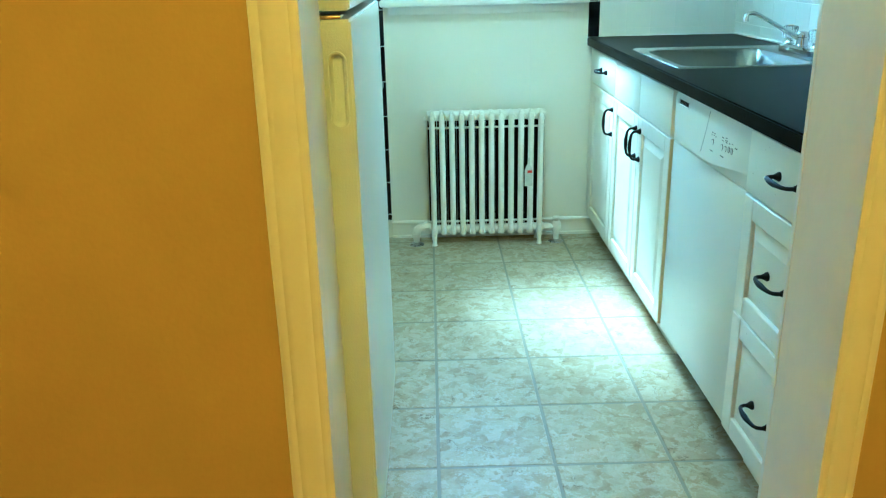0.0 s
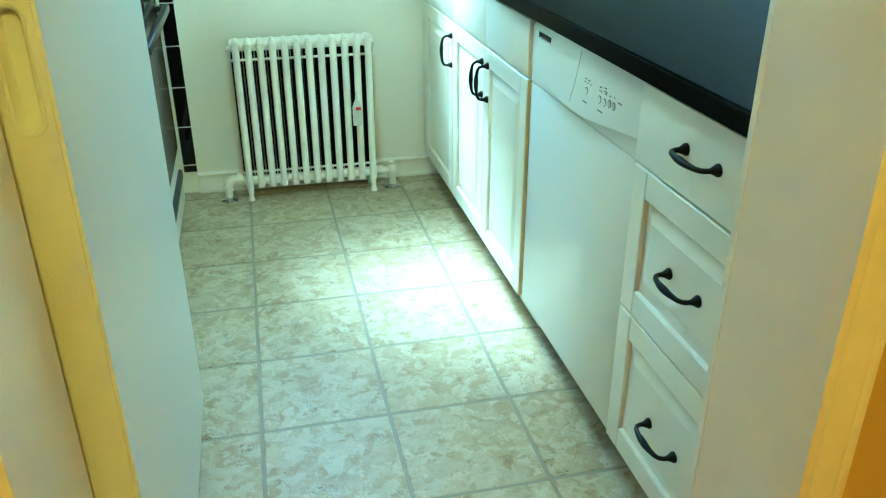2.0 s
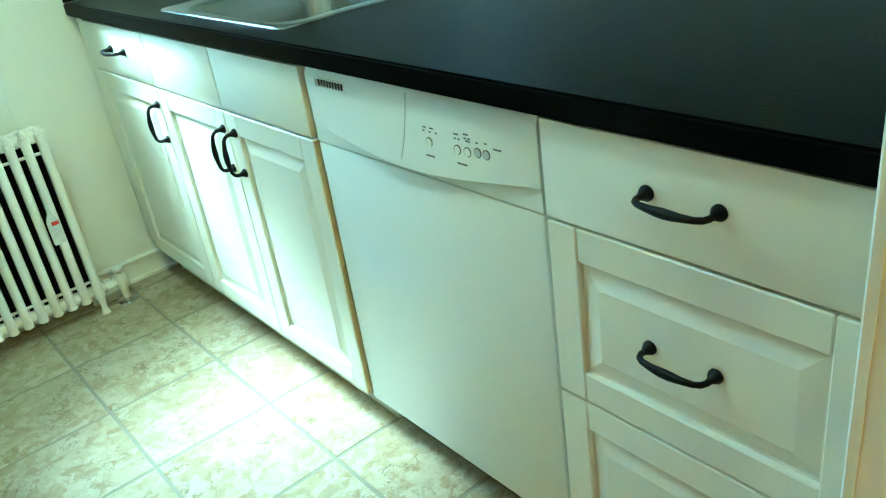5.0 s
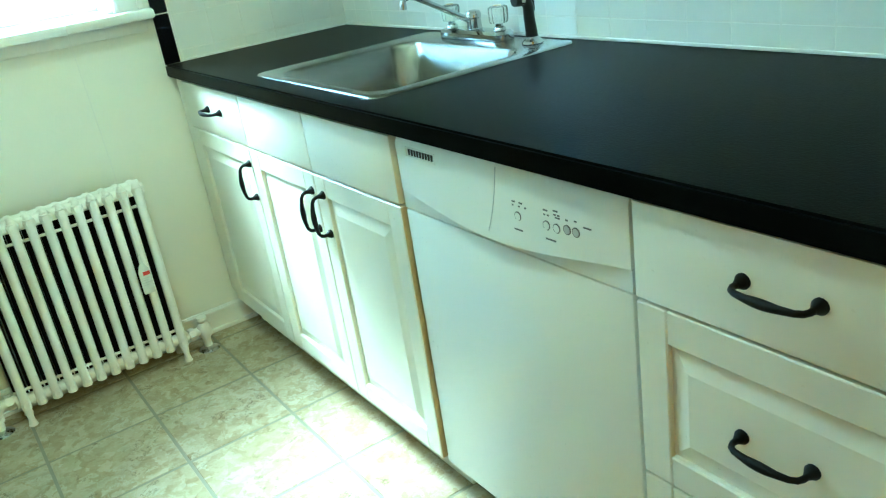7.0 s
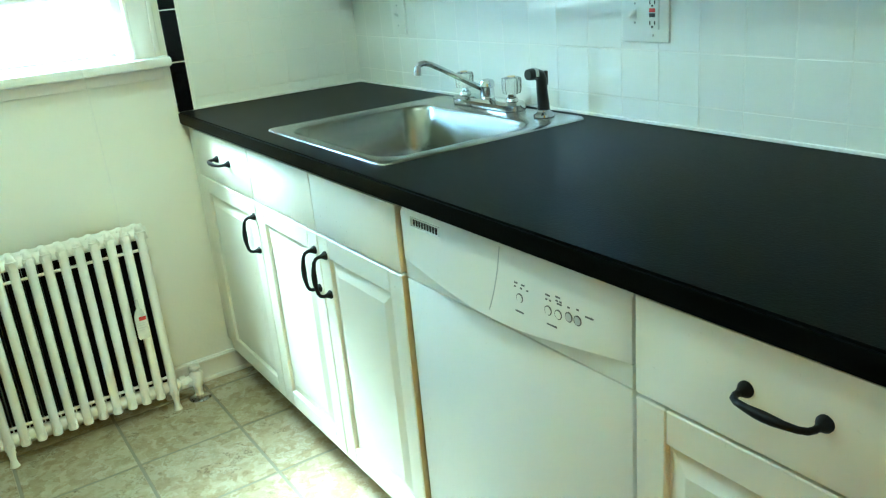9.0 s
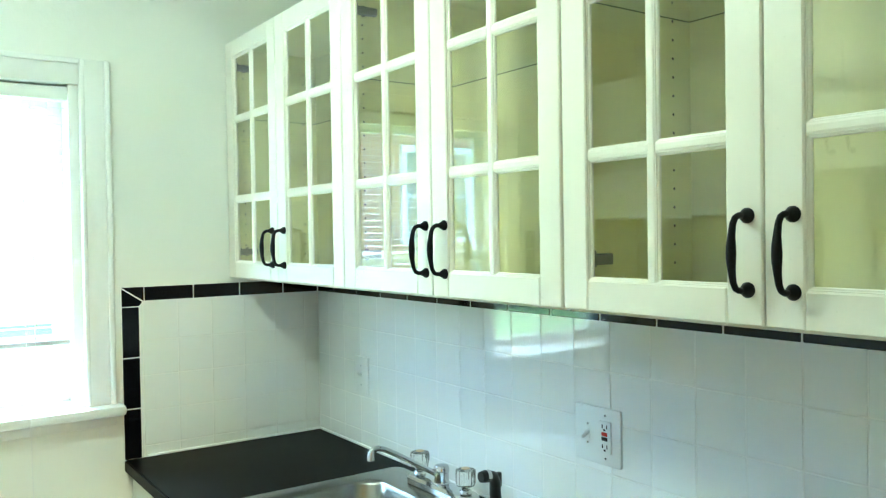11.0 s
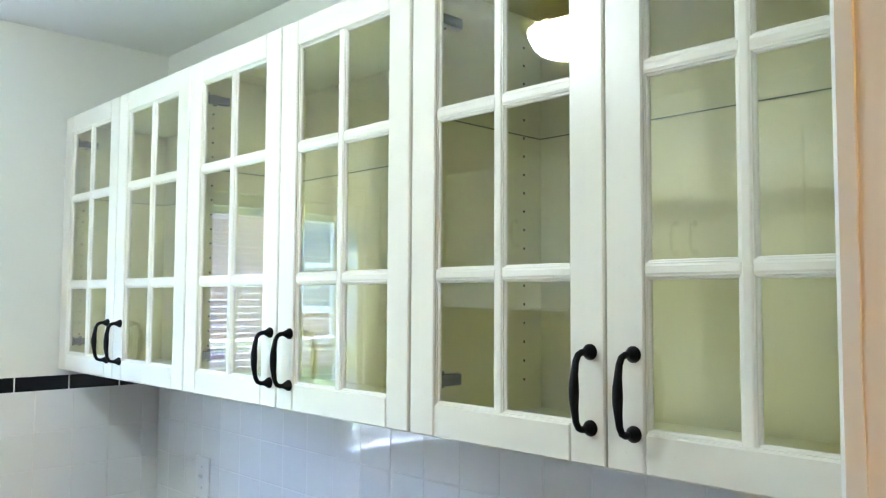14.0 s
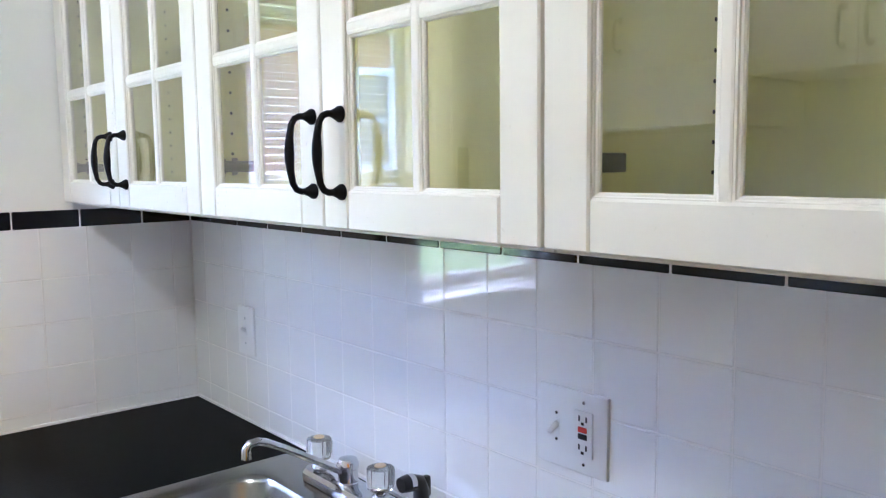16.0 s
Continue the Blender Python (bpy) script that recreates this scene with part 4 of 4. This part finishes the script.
tube(bm, [(xb2 + 0.062, 4.14, 0.0), (xb2 + 0.062, 4.14, 0.05), (xb2 + 0.062, 4.14, 0.066), (xb2 + 0.062, 4.14, 0.105), (xb2 + 0.062, 4.14, 0.118)], [0.013, 0.014, 0.024, 0.023, 0.014], 12)
tube(bm, [(xb2 + 0.062, 4.14, 0.118), (xb2 + 0.062, 4.14, 0.132), (xb2 + 0.062, 4.14, 0.142)], [0.010, 0.019, 0.016], 10)
bmesh.ops.scale(bm, verts=bm.verts, vec=(1, 1, 0.84))
part("valve", bm, RADI, rad)
for x in (xa - 0.065, xb2 + 0.062):
    part("floor_plate", lathe(bmesh.new(), x, 4.14, [(0.036, 0.0), (0.031, 0.004), (0.014, 0.012), (0.012, 0.012)]), CHROME, rad, "dull metal floor plate")
flask = thing("blind_cord", (1.258, 4.09, 0.286), "white blind cord ending in a clear plastic tag with red print", "cord")
tag = part("tag", loft(bmesh.new(), [[(1.258 - w, 4.084, z), (1.258 + w, 4.084, z), (1.258 + w, 4.090, z), (1.258 - w, 4.090, z)] for w, z in ((0.0001, 0.2830), (0.0150, 0.2832), (0.0172, 0.2880), (0.0172, 0.3560), (0.0120, 0.3720), (0.0050, 0.3840), (0.0035, 0.4120))]), TAGPL, flask, "cloudy clear plastic tag", smooth=False)
part("red_mark", boxes((1.2530, 1.2735, 4.0825, 4.0843, 0.3440, 0.3560)), REDP, tag, "red printed band")
part("print", boxes(*[(1.2450, 1.2450 + w, 4.0828, 4.0843, z, z + 0.0018) for w, z in ((0.024, 0.3350), (0.021, 0.3280), (0.025, 0.3200), (0.018, 0.3120))]), GREYPL, tag)
part("string", tube(bmesh.new(), [(1.258, 4.088, 0.411), (1.261, 4.094, 0.50), (1.264, 4.096, 0.60), (1.266, 4.112, 0.70), (1.270, 4.178, 1.060), (1.271, 4.186, 1.090), (1.272, 4.200, 1.0985), (1.274, YN + 0.008, 1.16), (1.278, YN + 0.009, 2.005)], [0.0012] * 9, 6), CARD, flask)

# ---- refrigerator and stove ----
fr = thing("refrigerator", (0.35, 2.278, 0), "white two-door refrigerator with a recessed side grip", "refrigerator")
FX, FY0, FY1 = 0.702, 1.885, 2.671
part("cabinet", boxes((0.0, 0.609, FY0 + 0.006, FY1 - 0.004, 0.03, 1.71), bevel=0.006), FRIDGE, fr)
part("gasket", boxes((0.609, 0.622, FY0 + 0.014, FY1 - 0.012, 0.1, 1.70)), GASKET, fr, "dark door seal")
part("kick_grille", boxes((0.614, 0.674, FY0 + 0.01, FY1 - 0.01, 0.02, 0.085), bevel=0.004), GREYPL, fr)


def fridge_door(z0, z1, gz0, gz1):
    """A door slab with an oval finger pocket sunk in its near edge."""
    bm = bmesh.new()
    box(bm, 0.622, FX, FY0, FY1, z0, z1)
    bmesh.ops.bevel(bm, geom=[e for e in bm.edges], offset=0.004, segments=2, affect="EDGES")
    gx, r = 0.676, 0.0125
    ring = lambda rr, y: [(gx + rr * math.cos(a), y, (gz1 - r if 0 <= k < 9 else gz0 + r) + rr * math.sin(a)) for k, a in enumerate([math.pi * j / 8 for j in range(9)] + [math.pi + math.pi * j / 8 for j in range(9)])]
    face = min(bm.faces, key=lambda f: f.calc_center_median().y)
    corners = list(face.verts)
    bm.faces.remove(face)
    rows = [[bm.verts.new(p) for p in ring(rr, y)] for rr, y in ((r + 0.004, FY0), (r + 0.003, FY0 - 0.002), (r, FY0 - 0.001), (r - 0.002, FY0 + 0.010), (r - 0.005, FY0 + 0.014))]
    for a, b in zip(rows, rows[1:]):
        for k in range(18):
            bm.faces.new((a[k], a[(k + 1) % 18], b[(k + 1) % 18], b[k]))
    bm.faces.new(rows[-1])
    c = sorted(corners, key=lambda v: (v.co.x > 0.664, v.co.z))
    lx0, lx1, hx0, hx1 = c[0], c[1], c[2], c[3]
    o = rows[0]
    bm.faces.new([hx1] + [lx1] + [o[k] for k in range(8, -1, -1)])
    bm.faces.new([lx0] + [hx0] + [o[k] for k in range(17, 8, -1)])
    bm.faces.new([hx0, hx1, o[0], o[17]])
    bm.faces.new([lx1, lx0, o[9], o[8]])
    bmesh.ops.recalc_face_normals(bm, faces=bm.faces)
    return bm


part("lower_door", fridge_door(0.10, 1.158, 0.985, 1.105), FRIDGE, fr)
part("freezer_door", fridge_door(1.172, 1.70, 1.23, 1.36), FRIDGE, fr)
part("hinge_cap", boxes((0.646, 0.686, FY0 + 0.004, FY0 + 0.05, 1.159, 1.164), bevel=0.001), BRASS, fr)

st = thing("stove", (0.3, 3.74, 0), "white gas range with black oven door and knobs", "stove")
S0, S1, SXF = 3.36, 4.122, 0.568
part("body", boxes((-0.02, SXF - 0.02, S0, S1, 0.02, 0.895), bevel=0.004), APPL, st)
part("cooktop", boxes((-0.02, SXF + 0.012, S0 - 0.002, S1 + 0.002, 0.895, 0.918), bevel=0.006), APPL, st)
part("backguard", boxes((-0.04, 0.03, S0, S1, 0.918, 1.08), bevel=0.01), APPL, st)
part("control_panel", boxes((SXF - 0.02, SXF + 0.004, S0 + 0.004, S1 - 0.004, 0.79, 0.893), bevel=0.003), BLACKPL, st)
for y in (3.44, 3.56, 3.74, 3.92, 4.04):
    k = part("knob", tube(bmesh.new(), [(SXF + 0.003, y, 0.842), (SXF + 0.010, y, 0.842), (SXF + 0.013, y, 0.842), (SXF + 0.028, y, 0.842)], [0.026, 0.024, 0.018, 0.016], 16), BLACKPL, st)
    part("knob_grip", boxes((SXF + 0.024, SXF + 0.036, y - 0.004, y + 0.004, 0.825, 0.859), bevel=0.002), BLACKPL, k)
part("oven_door", boxes((SXF - 0.02, SXF + 0.012, S0 + 0.004, S1 - 0.004, 0.235, 0.782), bevel=0.004), OVENG, st, "black glass oven door")
bm = bmesh.new()
box(bm, SXF + 0.034, SXF + 0.056, S0 + 0.02, S1 - 0.02, 0.735, 0.764, bevel=0.007)
for y in (S0 + 0.03, S1 - 0.06):
    box(bm, SXF + 0.008, SXF + 0.04, y, y + 0.03, 0.74, 0.76, bevel=0.003)
part("oven_handle", bm, BLACKPL, st, "black bar handle")
dr = part("drawer", boxes((SXF - 0.02, SXF + 0.012, S0 + 0.004, S1 - 0.004, 0.03, 0.228), bevel=0.004), APPL, st)
part("drawer_handle", boxes((SXF + 0.008, SXF + 0.026, S0 + 0.10, S1 - 0.10, 0.150, 0.185), bevel=0.006), GASKET, dr, "dark drawer pull")
for y in (3.54, 3.94):
    for x in (0.14, 0.42):
        b = bmesh.new()
        for a, c in ((0.11, 0.006), (0.006, 0.11)):
            box(b, x - a, x + a, y - c, y + c, 0.935, 0.945, bevel=0.002)
        for dx, dy in ((0.1, 0), (-0.1, 0), (0, 0.1), (0, -0.1)):
            box(b, x + dx - 0.006, x + dx + 0.006, y + dy - 0.006, y + dy + 0.006, 0.917, 0.938)
        tube(b, [(x, y, 0.917), (x, y, 0.928)], [0.04, 0.034], 16)
        part("burner_grate", b, BLACKIRON, st)

# ---- cabinets and hood on the stove side ----


def plain_cabinet(y0, y1, z0):
    c = thing("plain_wall_cabinet", (0.12, (y0 + y1) / 2, z0), "white wall cabinet with two plain doors and black pulls", "cabinet", "plain wall cabinets")
    part("body", boxes((XW + 0.002, 0.27, y0 + 0.001, y1 - 0.001, z0, 2.22)), CAB, c, smooth=False)
    ym = (y0 + y1) / 2
    for a, b, h in ((y0 + 0.002, ym - 0.002, ym - 0.035), (ym + 0.002, y1 - 0.002, ym + 0.035)):
        d = part("door", boxes((0.272, 0.291, a, b, z0, 2.22), bevel=0.002), CAB, c)
        bm = pull(bmesh.new(), 0, 0, z0 + 0.103, "z")
        bmesh.ops.scale(bm, verts=bm.verts, vec=(-1, 1, 1))
        bmesh.ops.reverse_faces(bm, faces=bm.faces)
        bmesh.ops.translate(bm, verts=bm.verts, vec=(0.291, h, 0))
        part("handle", bm, BLACKIRON, d, "black iron pull")


for y0, y1, z0 in ((3.475, 4.25, 1.84), (2.69, 3.475, 1.78), (1.9, 2.69, 1.78)):
    plain_cabinet(y0, y1, z0)
hood = thing("range_hood", (0.2, 3.74, 1.636), "white slim range hood under the wall cabinets", "range hood")
bm = bmesh.new()
loft(bm, [[(XW + 0.002, 3.38, 1.838), (0.29, 3.38, 1.838), (0.29, 4.12, 1.838), (XW + 0.002, 4.12, 1.838)], [(XW + 0.002, 3.38, 1.685), (0.42, 3.38, 1.685), (0.42, 4.12, 1.685), (XW + 0.002, 4.12, 1.685)], [(XW + 0.002, 3.38, 1.645), (0.44, 3.38, 1.645), (0.44, 4.12, 1.645), (XW + 0.002, 4.12, 1.645)]])
part("shell", bm, APPL, hood, smooth=False)
part("filter", boxes((0.0, 0.40, 3.42, 4.08, 1.636, 1.646)), STEEL, hood, "steel filter")

# ---- ceiling lamp ----
LX, LY = 1.012, 3.035
lamp = thing("ceiling_lamp", (LX, LY, 2.39), "lit milk-glass bowl ceiling lamp with brass rim", "ceiling lamp")
part("brass_rim", lathe(bmesh.new(), LX, LY, [(0.08, ZC - 0.001), (0.088, ZC - 0.006), (0.092, ZC - 0.030), (0.125, ZC - 0.040), (0.13, ZC - 0.052), (0.12, ZC - 0.066), (0.108, ZC - 0.070)], 32), BRASS, lamp)
part("bowl", lathe(bmesh.new(), LX, LY, [(0.03, 2.336), (0.06, 2.345), (0.085, 2.364), (0.10, 2.389), (0.104, 2.416)], 32), BOWL, lamp, "glowing milk glass")
part("finial", lathe(bmesh.new(), LX, LY, [(0.004, 2.316), (0.010, 2.322), (0.007, 2.330), (0.015, 2.337)], 16), BRASS, lamp)

# ---- tiles: backsplash, border, floor ----
TP, TJ = 0.108, 0.0015
tiles_e = tagged(new("backsplash_east"), "white glazed square wall tiles with black border", "tile wall", kind="structure")
tiles_n = tagged(new("backsplash_north"), "white glazed square wall tiles with black border", "tile wall", kind="structure")
border_w = tagged(new("border_west"), "black glazed border tiles up the window wall", "tile wall", kind="structure")
for e in (tiles_e, tiles_n, border_w):
    ORIGIN[e] = Vector((0, 0, 0))
ZB = 1.402
bed = part("bed", boxes((XE - 0.0062, XE - 0.0002, 1.8595, YN - 0.001, 0.9155, 1.4435)), GROUT, tiles_e, smooth=False)
bed = part("bed", boxes((1.533, XE - 0.0065, YN - 0.0062, YN - 0.0002, 0.9155, 1.4435)), GROUT, tiles_n, smooth=False)
rows_z = []
z = ZB
while z > 0.93:
    rows_z.append((max(z - TP, 0.9165), z))
    z -= TP


def run(a, b, first):
    """Cut a stretch from a to b into tiles whose joints pass through first."""
    cuts, c = [a], first
    while c - TP > a:
        c -= TP
    while c < b:
        if c > a + 0.004:
            cuts.append(c)
        c += TP
    return list(zip(cuts, cuts[1:] + [b]))


for y0, y1 in run(1.860, YN - 0.006, 2.656):
    for z0, z1 in rows_z:
        piece("tile", tiles_e, XE - 0.004, (y0 + y1) / 2, (z0 + z1) / 2, 0.006, y1 - y0 - TJ, z1 - z0 - TJ, TILEW, tilt=0.12)
for x0, x1 in run(1.586, XE - 0.009, 1.702):
    for z0, z1 in ((1.278, ZB), (1.170, 1.278), (1.062, 1.170), (0.954, 1.062), (0.9165, 0.954)):
        piece("tile", tiles_n, (x0 + x1) / 2, YN - 0.004, (z0 + z1) / 2, x1 - x0 - TJ, 0.006, z1 - z0 - TJ, TILEW, tilt=0.12)
y = 2.595 - 5 * 0.1533
while y < YN - 0.01:
    a, b = max(y, 1.860), min(y + 0.1533, YN - 0.006)
    if b - a > 0.01:
        piece("border_tile", tiles_e, XE - 0.0045, (a + b) / 2, 1.421, 0.007, b - a - 0.003, 0.043, TILEB, 0.002)
    y += 0.1533
x = 1.60
while x < XE - 0.02:
    b = min(x + 0.1525, XE - 0.009)
    piece("border_tile", tiles_n, (x + b) / 2, YN - 0.0045, 1.421, b - x - 0.003, 0.007, 0.043, TILEB, 0.002)
    x += 0.1525
z = 1.383
while z > 0.93:
    a = max(z - 0.156, 0.917)
    piece("border_tile", tiles_n, 1.559, YN - 0.0045, (a + z) / 2, 0.05, 0.007, z - a - 0.003, TILEB, 0.002)
    z -= 0.156
bm = bmesh.new()
for tri in (((1.534, 1.4425), (1.5985, 1.4425), (1.5985, 1.3995)), ((1.534, 1.438), (1.594, 1.397), (1.584, 1.3845), (1.534, 1.3845))):
    vs = [bm.verts.new((x, YN - 0.008, z)) for x, z in tri]
    f = bm.faces.new(vs)
    ex = bmesh.ops.extrude_face_region(bm, geom=[f])
    bmesh.ops.translate(bm, verts=[v for v in ex["geom"] if isinstance(v, bmesh.types.BMVert)], vec=(0, 0.007, 0))
bmesh.ops.recalc_face_normals(bm, faces=bm.faces)
part("corner_tile", bm, TILEB, tiles_n, smooth=False)
part("bed", boxes((0.576, 0.6285, YN - 0.0062, YN - 0.0002, 0.087, 1.60)), GROUT, border_w, smooth=False)
z = 0.118
piece("border_tile", border_w, 0.602, YN - 0.0045, 0.102, 0.05, 0.007, 0.027, TILEB, 0.002)
while z < 1.6:
    b = min(z + 0.156, 1.6)
    piece("border_tile", border_w, 0.602, YN - 0.0045, (z + b) / 2, 0.05, 0.007, b - z - 0.003, TILEB, 0.002)
    z += 0.156
for i in range(-3, 5):
    for j in range(-4, 6):
        x0, x1 = max(0.823 + 0.305 * i, XW), min(0.823 + 0.305 * (i + 1), 1.63)
        y0, y1 = max(2.645 + 0.305 * j, 1.62), min(2.645 + 0.305 * (j + 1), YN)
        if x1 - x0 > 0.02 and y1 - y0 > 0.02:
            piece("tile", floor, (x0 + x1) / 2, (y0 + y1) / 2, -0.003, x1 - x0 - 0.009, y1 - y0 - 0.009, 0.006, FLOORT, 0.0012)
